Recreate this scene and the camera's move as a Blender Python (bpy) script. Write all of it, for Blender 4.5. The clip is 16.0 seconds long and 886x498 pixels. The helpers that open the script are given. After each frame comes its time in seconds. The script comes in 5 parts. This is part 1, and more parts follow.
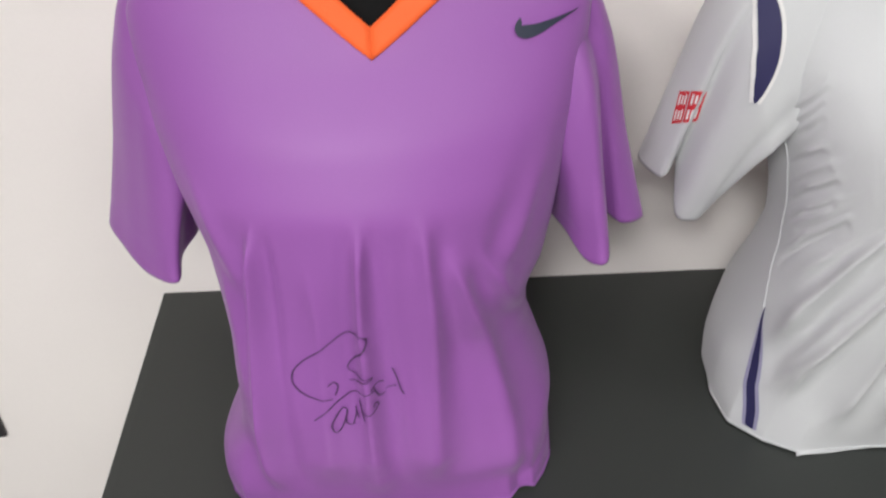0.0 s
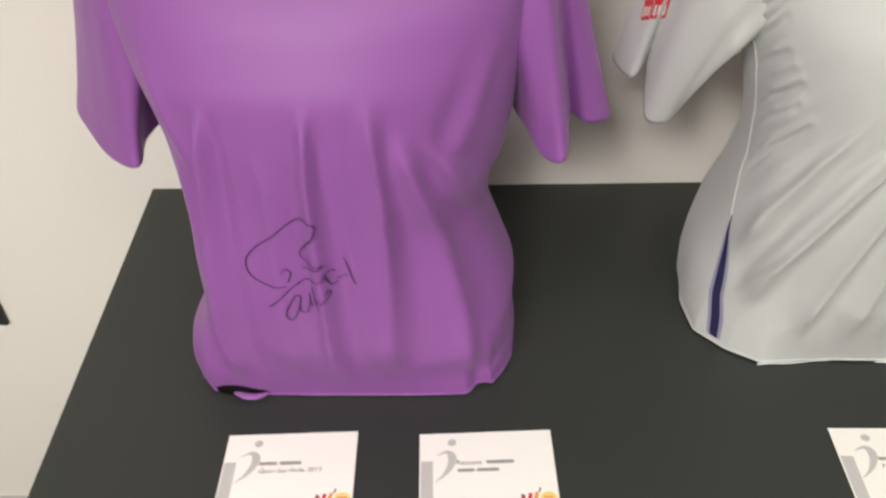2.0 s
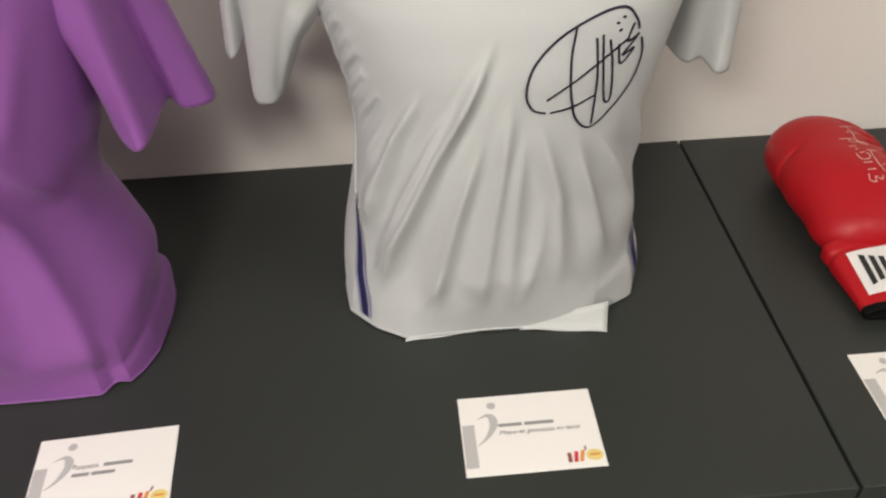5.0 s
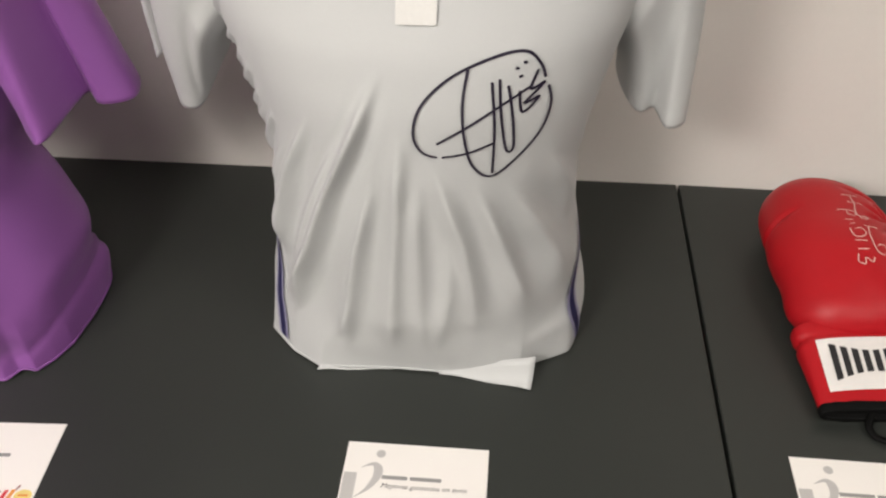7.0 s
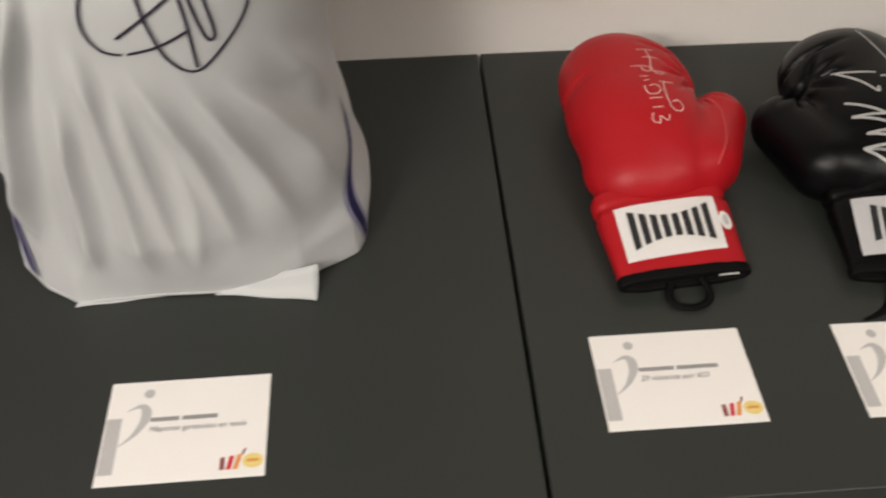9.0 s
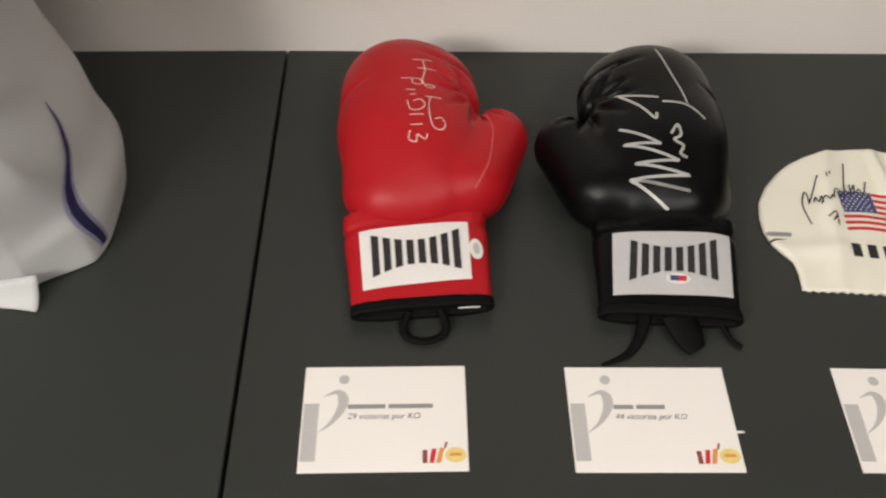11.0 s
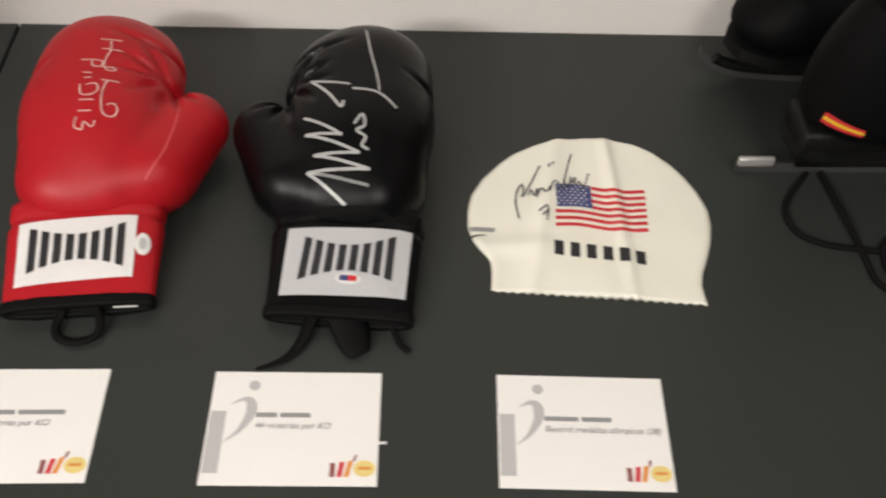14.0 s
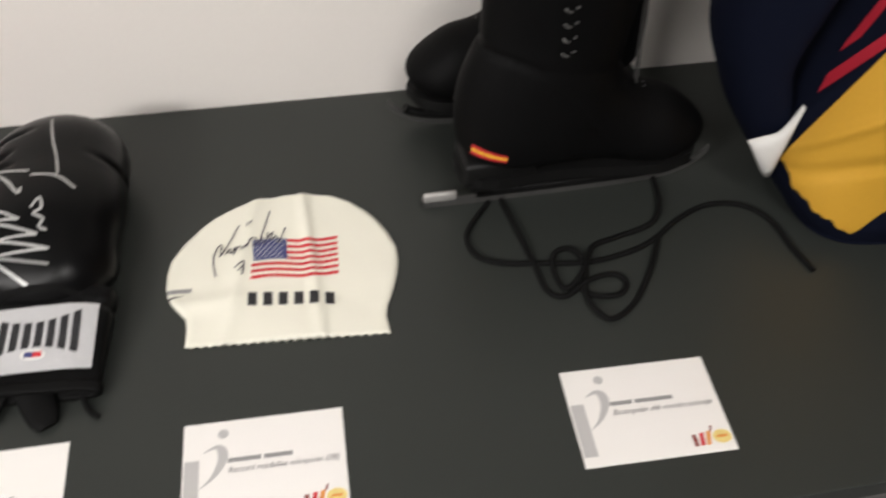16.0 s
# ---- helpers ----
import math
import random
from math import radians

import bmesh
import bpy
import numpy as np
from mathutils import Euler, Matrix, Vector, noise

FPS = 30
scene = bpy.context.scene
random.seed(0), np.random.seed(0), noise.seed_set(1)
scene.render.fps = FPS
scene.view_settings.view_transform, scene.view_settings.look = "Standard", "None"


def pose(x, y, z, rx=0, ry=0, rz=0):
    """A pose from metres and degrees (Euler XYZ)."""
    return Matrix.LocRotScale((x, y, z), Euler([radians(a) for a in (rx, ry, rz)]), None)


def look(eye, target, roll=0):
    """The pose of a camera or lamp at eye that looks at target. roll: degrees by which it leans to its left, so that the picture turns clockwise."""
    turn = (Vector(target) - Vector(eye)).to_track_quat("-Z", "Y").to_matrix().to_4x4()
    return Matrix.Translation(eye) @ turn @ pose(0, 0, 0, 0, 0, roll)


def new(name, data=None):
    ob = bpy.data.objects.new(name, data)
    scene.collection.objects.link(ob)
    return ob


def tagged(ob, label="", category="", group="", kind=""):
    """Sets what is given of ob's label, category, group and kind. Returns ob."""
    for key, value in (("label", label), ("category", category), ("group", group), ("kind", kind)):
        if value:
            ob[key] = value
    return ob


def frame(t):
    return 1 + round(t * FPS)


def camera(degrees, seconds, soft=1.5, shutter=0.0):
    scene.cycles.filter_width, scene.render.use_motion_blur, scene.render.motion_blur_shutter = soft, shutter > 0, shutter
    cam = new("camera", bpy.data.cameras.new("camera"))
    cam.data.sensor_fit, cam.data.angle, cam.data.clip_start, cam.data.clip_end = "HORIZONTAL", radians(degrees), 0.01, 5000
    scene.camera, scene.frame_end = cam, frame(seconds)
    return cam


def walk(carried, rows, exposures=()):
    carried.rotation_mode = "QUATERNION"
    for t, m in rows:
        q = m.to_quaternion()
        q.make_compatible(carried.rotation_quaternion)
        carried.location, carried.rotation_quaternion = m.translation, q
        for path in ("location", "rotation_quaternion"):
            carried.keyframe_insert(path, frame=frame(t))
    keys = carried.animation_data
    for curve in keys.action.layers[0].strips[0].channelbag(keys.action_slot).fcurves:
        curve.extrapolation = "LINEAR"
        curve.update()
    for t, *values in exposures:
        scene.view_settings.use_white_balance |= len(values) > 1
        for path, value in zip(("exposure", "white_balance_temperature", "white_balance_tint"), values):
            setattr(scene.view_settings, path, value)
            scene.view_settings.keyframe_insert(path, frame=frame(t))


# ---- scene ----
from mathutils.bvhtree import BVHTree

cam = camera(54.8, 16.0, soft=2.2, shutter=0.5)
PATH = [
    (0, (0.222, -0.605, 1.7), (0.196, 1.059, 0.59), -2.9),
    (0.5, (0.225, -0.609, 1.71), (0.204, 1.094, 0.661), -3.1),
    (1, (0.222, -0.604, 1.705), (0.217, 1.074, 0.616), -3.1),
    (1.5, (0.237, -0.61, 1.686), (0.194, 1.007, 0.51), -3.2),
    (2, (0.307, -0.624, 1.67), (0.189, 0.936, 0.424), -3.0),
    (2.5, (0.367, -0.621, 1.653), (0.196, 0.904, 0.37), -3.1),
    (3, (0.427, -0.622, 1.649), (0.231, 0.905, 0.372), -3.5),
    (3.5, (0.499, -0.632, 1.648), (0.377, 0.903, 0.372), -3.3),
    (4, (0.565, -0.641, 1.644), (0.544, 0.909, 0.38), -3.2),
    (4.5, (0.603, -0.635, 1.644), (0.63, 0.911, 0.375), -3.1),
    (5, (0.64, -0.614, 1.645), (0.713, 0.922, 0.366), -2.4),
    (7.5, (0.889, -0.509, 1.639), (0.677, 0.98, 0.321), -1.7),
    (8, (0.92, -0.492, 1.619), (0.695, 0.913, 0.213), -3.3),
    (8.5, (0.919, -0.474, 1.595), (0.862, 0.912, 0.154), -1.4),
    (9, (0.962, -0.444, 1.589), (1.047, 0.875, 0.088), -0.5),
    (9.5, (1.057, -0.428, 1.591), (1.104, 0.891, 0.089), 1.7),
    (10, (1.147, -0.435, 1.592), (1.132, 0.882, 0.086), 0.9),
    (12.5, (1.2925, -0.2926, 1.5863), (1.4599, 0.8734, -0.0300), 2.79),
    (13, (1.3362, -0.2979, 1.5779), (1.5051, 0.8945, -0.0189), 2.73),
    (13.5, (1.4528, -0.3163, 1.5871), (1.5352, 0.8640, -0.0253), 2.90),
    (14, (1.5551, -0.3340, 1.5881), (1.6176, 0.8461, -0.0254), 2.57),
    (14.5, (1.6350, -0.3485, 1.5882), (1.7451, 0.8667, 0.0035), 3.23),
    (15, (1.6868, -0.3732, 1.5961), (1.8289, 0.8642, 0.0313), 3.05),
    (15.5, (1.7205, -0.4051, 1.5966), (1.9165, 0.8583, 0.0585), 2.83),
    (16, (1.7759, -0.4153, 1.6183), (2.0535, 0.8825, 0.1222), 1.88),
]
walk(cam, [(t, look(eye, target, roll)) for t, eye, target, roll in PATH],
     [(0.0, -0.05, 5950, 10), (0.5, -0.06, 7150, 10), (1.0, -0.12, 6450, 9), (1.5, -0.09, 6450, 8), (2.5, -0.12, 6450, 6), (3.5, -0.15, 6500, 6), (5.0, -0.24, 6500, 8), (7.5, -0.14, 6450, 10), (9.0, -0.30, 6550, 10), (9.5, -0.26, 6550, 10), (10.0, -0.22, 6500, 10), (13.0, -0.17, 6400, 10), (16.0, 0.08, 6150, 10)])

# ---- world and light ----
TABLE_Z = 0.90
WALL_Y = 0.507
world = bpy.data.worlds.new("room_world")
scene.world = world
world.use_nodes = True
world.node_tree.nodes["Background"].inputs[0].default_value = (0.9, 0.92, 1.0, 1)
world.node_tree.nodes["Background"].inputs[1].default_value = 0.02
CEILING_Z = 2.7
PANELS = [(-1.20, -2.00, 46.0), (-0.20, -1.90, 70.0), (0.90, -1.30, 9.0), (2.10, -1.20, 17.0)]
for px, py, watts in PANELS:
    lamp = bpy.data.lights.new("panel_light", "AREA")
    lamp.shape, lamp.size, lamp.size_y, lamp.energy, lamp.color = "RECTANGLE", 0.58, 0.58, watts, (1.0, 0.93, 0.86)
    ob = new("panel_light", lamp)
    ob.matrix_world = pose(px, py, CEILING_Z - 0.045)


# ---- materials ----
def material(name, color, rough=0.6, metal=0.0, vary=0.08, vscale=9.0, grain=0.05, gscale=300.0, bump=0.15, spec=0.5, sheen=0.0, stain=0.0,
             weave=0.0, island=0.0):
    """A principled surface with blotches at one scale, grain at another and fine relief."""
    m = bpy.data.materials.new(name)
    m.use_nodes = True
    nt = m.node_tree
    n, l = nt.nodes, nt.links
    b = n["Principled BSDF"]
    tc = n.new("ShaderNodeTexCoord")
    big = n.new("ShaderNodeTexNoise")
    big.inputs["Scale"].default_value, big.inputs["Detail"].default_value = vscale, 4
    small = n.new("ShaderNodeTexNoise")
    small.inputs["Scale"].default_value, small.inputs["Detail"].default_value = gscale, 3
    for t in (big, small):
        l.new(tc.outputs["Object"], t.inputs["Vector"])
    mixed = n.new("ShaderNodeMath")
    mixed.operation = "MULTIPLY_ADD"
    mixed.inputs[1].default_value, mixed.inputs[2].default_value = vary * 2, 1 - vary
    l.new(big.outputs["Fac"], mixed.inputs[0])
    fine = n.new("ShaderNodeMath")
    fine.operation = "MULTIPLY_ADD"
    fine.inputs[1].default_value, fine.inputs[2].default_value = grain * 2, 1 - grain
    l.new(small.outputs["Fac"], fine.inputs[0])
    both = n.new("ShaderNodeMath")
    both.operation = "MULTIPLY"
    l.new(mixed.outputs[0], both.inputs[0])
    l.new(fine.outputs[0], both.inputs[1])
    tint = n.new("ShaderNodeVectorMath")
    tint.operation = "SCALE"
    tint.inputs[0].default_value = color[:3]
    l.new(both.outputs[0], tint.inputs["Scale"])
    l.new(tint.outputs[0], b.inputs["Base Color"])
    b.inputs["Metallic"].default_value = metal
    b.inputs["Specular IOR Level"].default_value = spec
    r = n.new("ShaderNodeMath")
    r.operation = "MULTIPLY_ADD"
    r.use_clamp = True
    r.inputs[1].default_value, r.inputs[2].default_value = 0.25 * rough, 0.875 * rough
    l.new(big.outputs["Fac"], r.inputs[0])
    l.new(r.outputs[0], b.inputs["Roughness"])
    if sheen:
        b.inputs["Sheen Weight"].default_value, b.inputs["Sheen Roughness"].default_value = sheen, 0.4
    if bump:
        bp = n.new("ShaderNodeBump")
        bp.inputs["Strength"].default_value, bp.inputs["Distance"].default_value = bump, 0.002
        if weave:
            w = n.new("ShaderNodeTexVoronoi")
            w.inputs["Scale"].default_value = weave
            l.new(tc.outputs["Object"], w.inputs["Vector"])
            l.new(w.outputs["Distance"], bp.inputs["Height"])
        else:
            l.new(small.outputs["Fac"], bp.inputs["Height"])
        l.new(bp.outputs[0], b.inputs["Normal"])
    return m


def glow(name, color, strength):
    m = bpy.data.materials.new(name)
    m.use_nodes = True
    b = m.node_tree.nodes["Principled BSDF"]
    b.inputs["Base Color"].default_value = (*color, 1)
    b.inputs["Emission Color"].default_value, b.inputs["Emission Strength"].default_value = (*color, 1), strength
    return m


WALL = material("wall_paint", (0.90, 0.86, 0.81), 0.75, vary=0.02, vscale=3, grain=0.015, gscale=180, bump=0.06)
# ceiling, floor and unseen walls are darkened to limit bounced light
CEIL = material("ceiling_paint", (0.55, 0.54, 0.52), 0.8, vary=0.02, bump=0.05)
FLOOR = material("floor_vinyl", (0.16, 0.155, 0.15), 0.5, vary=0.1, vscale=5)
FAR_WALL = material("unseen_wall_grey", (0.36, 0.35, 0.34), 0.75, vary=0.02, vscale=3, grain=0.015, gscale=180, bump=0.06)
SKIRT = material("skirting_paint", (0.5, 0.49, 0.46), 0.45, vary=0.04)
LAMINATE = material("black_laminate", (0.0310, 0.0345, 0.0312), 0.42, vary=0.10, vscale=6, grain=0.10, gscale=700, bump=0.05, spec=0.35)
EDGE = material("black_edging", (0.055, 0.052, 0.047), 0.5, vary=0.08)
STEEL = material("grey_steel", (0.35, 0.35, 0.36), 0.35, 0.8, vary=0.05)
SOCKET = material("dark_plastic", (0.03, 0.028, 0.027), 0.4, vary=0.05)
PURPLE = material("purple_jersey", (0.272, 0.093, 0.345), 0.48, vary=0.03, vscale=5, grain=0.04, gscale=900, bump=0.10, weave=900, spec=0.35, sheen=0.15)
ORANGE = material("orange_rib", (0.88, 0.125, 0.018), 0.7, vary=0.04, grain=0.05, gscale=900, bump=0.2, weave=700)
WHITE_CLOTH = material("white_jersey", (0.560, 0.572, 0.570), 0.62, vary=0.02, vscale=6, grain=0.03, gscale=900, bump=0.08, weave=900, spec=0.3, sheen=0.1)
WHITE_RIB = material("white_rib", (0.73, 0.725, 0.70), 0.7, vary=0.02, bump=0.1, weave=800)
NAVY = material("navy_cloth", (0.018, 0.016, 0.075), 0.65, vary=0.06, bump=0.1, weave=800)
LAVENDER = material("lavender_edging", (0.30, 0.29, 0.42), 0.65, vary=0.06, bump=0.1, weave=800)
DARK_NAVY = material("dark_navy_cloth", (0.0035, 0.0052, 0.015), 0.8, vary=0.08, bump=0.12, weave=800, spec=0.12)
YELLOW = material("yellow_cloth", (0.66, 0.36, 0.03), 0.65, vary=0.05, bump=0.1, weave=800)
CRIMSON = material("crimson_print", (0.42, 0.012, 0.03), 0.6, vary=0.05)
BUST = material("black_bust_cloth", (0.005, 0.005, 0.005), 0.8, vary=0.1, bump=0.1, weave=700, spec=0.15)
LOGO_DARK = material("dark_teal_print", (0.018, 0.025, 0.045), 0.5, vary=0.05, grain=0.1)
INK = material("marker_ink", (0.018, 0.012, 0.03), 0.45, vary=0.15, vscale=60, bump=0)
INK_PURPLE = material("faded_marker_ink", (0.085, 0.035, 0.115), 0.5, vary=0.3, vscale=70, bump=0)
SILVER_INK = material("silver_marker_ink", (0.50, 0.50, 0.49), 0.4, 0.2, vary=0.15, vscale=80, bump=0)
PALE_INK = material("pale_marker_ink", (0.72, 0.5, 0.45), 0.45, vary=0.15, vscale=80, bump=0)
RED_LEATHER = material("red_vinyl", (0.43, 0.006, 0.012), 0.44, vary=0.05, vscale=12, grain=0.04, gscale=500, bump=0.10, spec=0.36)
BLACK_LEATHER = material("black_vinyl", (0.0020, 0.0020, 0.0023), 0.33, vary=0.1, vscale=12, grain=0.06, gscale=500, bump=0.12, spec=0.2)
BINDING = material("black_binding", (0.004, 0.004, 0.004), 0.65, vary=0.1, bump=0.1, spec=0.10)
STITCH = material("red_thread", (0.62, 0.09, 0.09), 0.6, vary=0.1, bump=0)
SATIN = material("white_satin", (0.80, 0.78, 0.76), 0.4, vary=0.04, vscale=30, bump=0.12, gscale=260)
SATIN_GREY = material("silver_satin", (0.6, 0.6, 0.61), 0.36, 0.15, vary=0.06, vscale=30, bump=0.15, gscale=220)
PRINT = material("black_print", (0.018, 0.018, 0.02), 0.5, vary=0.2, vscale=150, bump=0)
RED_PRINT = material("red_print", (0.62, 0.025, 0.035), 0.55, vary=0.06, vscale=60, bump=0)
BLUE_PRINT = material("blue_print", (0.05, 0.06, 0.19), 0.55, vary=0.08, vscale=60, bump=0)
WHITE_PRINT = material("white_print", (0.8, 0.79, 0.76), 0.55, vary=0.03, bump=0)
LATEX = material("cream_silicone", (0.88, 0.86, 0.74), 0.5, vary=0.03, vscale=12, grain=0.02, gscale=400, bump=0.05, spec=0.4)
PAPER = material("white_card", (0.89, 0.865, 0.83), 0.42, vary=0.01, grain=0.008, bump=0, spec=0.4)
GREY_PRINT = material("grey_print", (0.52, 0.51, 0.50), 0.5, vary=0.03, bump=0)
NAME_PRINT = material("pale_text_print", (0.30, 0.295, 0.29), 0.5, vary=0.1, bump=0)
TEXT = material("text_print", (0.13, 0.125, 0.125), 0.5, vary=0.1, bump=0)
GOLD_PRINT = material("gold_print", (0.82, 0.66, 0.24), 0.45, vary=0.12, vscale=120, bump=0)
MAROON_PRINT = material("maroon_print", (0.25, 0.06, 0.05), 0.5, vary=0.1, bump=0)
AMBER_PRINT = material("amber_print", (0.75, 0.3, 0.06), 0.5, vary=0.1, bump=0)
SUEDE = material("black_boot_leather", (0.003, 0.003, 0.0032), 0.6, vary=0.12, vscale=14, grain=0.1, gscale=350, bump=0.2, spec=0.09)
SOLE = material("black_sole", (0.006, 0.006, 0.006), 0.5, vary=0.1, spec=0.25)
CHROME = material("worn_steel", (0.12, 0.118, 0.115), 0.5, 0.6, vary=0.12, vscale=30, bump=0.1, gscale=120)
TAIL = material("bare_steel", (0.50, 0.49, 0.47), 0.4, 0.4, vary=0.35, vscale=60, bump=0.4, gscale=90)
LACE = material("black_lace", (0.005, 0.005, 0.005), 0.8, vary=0.1, bump=0.4, weave=900, spec=0.15)
YELLOW_PRINT = material("yellow_print", (0.85, 0.52, 0.03), 0.5, vary=0.05, bump=0)
DIFFUSER = glow("panel_diffuser", (1.0, 0.93, 0.84), 6.0)


# ---- mesh helpers ----
def mesh_of(name, verts, faces, mat, smooth=True):
    me = bpy.data.meshes.new(name)
    me.from_pydata([tuple(v) for v in verts], [], [tuple(f) for f in faces])
    me.materials.append(mat)
    if smooth:
        me.polygons.foreach_set("use_smooth", [True] * len(me.polygons))
    me.update()
    return me


def part(name, data, mat, parent, label="", smooth=True):
    """Link a bmesh, or a pair of vertices and faces, as one mesh object under a thing."""
    if isinstance(data, bmesh.types.BMesh):
        me = bpy.data.meshes.new(name)
        data.to_mesh(me)
        data.free()
        me.materials.append(mat)
        if smooth:
            me.polygons.foreach_set("use_smooth", [True] * len(me.polygons))
    else:
        me = mesh_of(name, data[0], data[1], mat, smooth)
    ob = new(name, me)
    ob.parent = parent
    return tagged(ob, label)


def thing(name, place, label, category, group="", turn=0.0):
    ob = new(name)
    ob.empty_display_size = 0.05
    ob.matrix_world = pose(*place, 0, 0, turn)
    return tagged(ob, label, category, group)


def box(sx, sy, sz, at=(0, 0, 0), bevel=0.002, segments=2):
    bm = bmesh.new()
    bmesh.ops.create_cube(bm, size=1)
    for v in bm.verts:
        v.co = Vector((v.co.x * sx + at[0], v.co.y * sy + at[1], v.co.z * sz + at[2]))
    if bevel:
        bmesh.ops.bevel(bm, geom=bm.edges[:], offset=bevel, segments=segments, affect="EDGES", profile=0.5)
    return bm


def structure(name, bm, mat, label, parent=None):
    ob = part(name, bm, mat, parent, "", smooth=False)
    return tagged(ob, label, "", "", "structure")


def smooth_line(points, steps=8, closed=False):
    """Catmull-Rom through points of any dimension."""
    p = [np.array(q, float) for q in points]
    n = len(p)
    out = []
    for i in range(n if closed else n - 1):
        a, b, c, d = (p[(i + k) % n] if closed else p[min(max(i + k, 0), n - 1)] for k in (-1, 0, 1, 2))
        for s in range(steps):
            t = s / steps
            out.append(0.5 * (2 * b + (c - a) * t + (2 * a - 5 * b + 4 * c - d) * t * t + (3 * b - a - 3 * c + d) * t ** 3))
    if not closed:
        out.append(p[-1])
    return out


def dense(points, n=7):
    """A broken line with points in between."""
    out = []
    for p, q in zip(points, points[1:]):
        out += [tuple(np.array(p) * (1 - k / n) + np.array(q) * (k / n)) for k in range(n)]
    return out + [points[-1]]


def tube(points, radius, sides=8, steps=6, closed=False, flat=1.0):
    """A round cord along points; flat squashes it in z."""
    line = [Vector(q) for q in smooth_line(points, steps, closed)]
    verts, faces = [], []
    n = len(line)
    for i, c in enumerate(line):
        a = line[(i - 1) % n] if closed or i else line[0]
        b = line[(i + 1) % n] if closed or i < n - 1 else line[-1]
        way = (b - a).normalized()
        side = way.cross(Vector((0, 0, 1)))
        side = side.normalized() if side.length > 1e-4 else Vector((1, 0, 0))
        up = side.cross(way)
        r = radius(i / max(n - 1, 1)) if callable(radius) else radius
        for k in range(sides):
            t = 2 * math.pi * k / sides
            verts.append(c + side * r * math.cos(t) + up * r * flat * math.sin(t))
    for i in range(n if closed else n - 1):
        for k in range(sides):
            j, q = (i + 1) % n, (k + 1) % sides
            faces.append((i * sides + k, j * sides + k, j * sides + q, i * sides + q))
    if not closed:
        faces.append(tuple(range(sides))[::-1])
        faces.append(tuple((n - 1) * sides + k for k in range(sides)))
    return verts, faces


def onto(tree, u, v, axis, lift):
    """The point of a surface under (u, v): axis 'y' looks at it from the front, 'z' from above."""
    if axis == "y":
        hit, normal, _, _ = tree.ray_cast(Vector((u, -1.0, v)), Vector((0, 1, 0)))
        fall = Vector((u, 0, v))
    else:
        hit, normal, _, _ = tree.ray_cast(Vector((u, v, 1.0)), Vector((0, 0, -1)))
        fall = Vector((u, v, 0))
    if hit is None:
        return fall
    toward = Vector((0, -1, 0)) if axis == "y" else Vector((0, 0, 1))
    if normal.dot(toward) < 0:
        normal = -normal
    return hit + (normal * 0.7 + toward * 0.3).normalized() * lift


def ribbon(tree, points, width, axis="z", lift=0.0008, steps=8, grow=None):
    """A drawn stroke that lies on a surface. grow(t): the width's course along it."""
    line = smooth_line(points, steps) if steps > 1 else [np.array(q, float) for q in points]
    verts, faces = [], []
    n = len(line)
    for i in range(n):
        way = line[min(i + 1, n - 1)] - line[max(i - 1, 0)]
        way = way / max(np.linalg.norm(way), 1e-9)
        side = np.array((-way[1], way[0]))
        w = width * (grow(i / (n - 1)) if grow else 1.0) / 2
        for s in (-1, 0, 1):
            q = line[i] + side * w * s
            verts.append(onto(tree, q[0], q[1], axis, lift))
    for i in range(n - 1):
        for s in (0, 1):
            faces.append((3 * i + s, 3 * i + s + 1, 3 * i + s + 4, 3 * i + s + 3))
    return verts, faces


def sheet(tree, corners, nu, nv, axis="z", lift=0.001, bend=None):
    """A four-cornered patch that lies on a surface (corners round it, from bottom left)."""
    a, b, c, d = (np.array(q, float) for q in corners)
    verts, faces = [], []
    for j in range(nv + 1):
        for i in range(nu + 1):
            s, t = i / nu, j / nv
            q = (1 - t) * ((1 - s) * a + s * b) + t * ((1 - s) * d + s * c)
            if bend:
                q = q + np.array(bend(s, t))
            verts.append(onto(tree, q[0], q[1], axis, lift))
    for j in range(nv):
        for i in range(nu):
            k = j * (nu + 1) + i
            faces.append((k, k + 1, k + nu + 2, k + nu + 1))
    return verts, faces


def between(tree, line_a, line_b, axis="y", lift=0.002, across=3):
    """A band between two lines of equally many points, on a surface."""
    verts, faces = [], []
    for p, q in zip(line_a, line_b):
        for k in range(across + 1):
            t = k / across
            verts.append(onto(tree, p[0] * (1 - t) + q[0] * t, p[1] * (1 - t) + q[1] * t, axis, lift))
    w = across + 1
    for i in range(len(line_a) - 1):
        for k in range(across):
            faces.append((i * w + k, i * w + k + 1, (i + 1) * w + k + 1, (i + 1) * w + k))
    return verts, faces


def join(*pieces):
    verts, faces = [], []
    for v, f in pieces:
        o = len(verts)
        verts += list(v)
        faces += [tuple(i + o for i in q) for q in f]
    return verts, faces


def disc(tree, u, v, ru, rv, axis="z", lift=0.001, n=20, turn=0.0):
    verts = [onto(tree, u, v, axis, lift)]
    for ring in (0.5, 1.0):
        for k in range(n):
            t = 2 * math.pi * k / n
            x, y = ru * ring * math.cos(t), rv * ring * math.sin(t)
            verts.append(onto(tree, u + x * math.cos(turn) - y * math.sin(turn), v + x * math.sin(turn) + y * math.cos(turn), axis, lift))
    faces = [(0, 1 + k, 1 + (k + 1) % n) for k in range(n)]
    faces += [(1 + k, 1 + n + k, 1 + n + (k + 1) % n, 1 + (k + 1) % n) for k in range(n)]
    return verts, faces


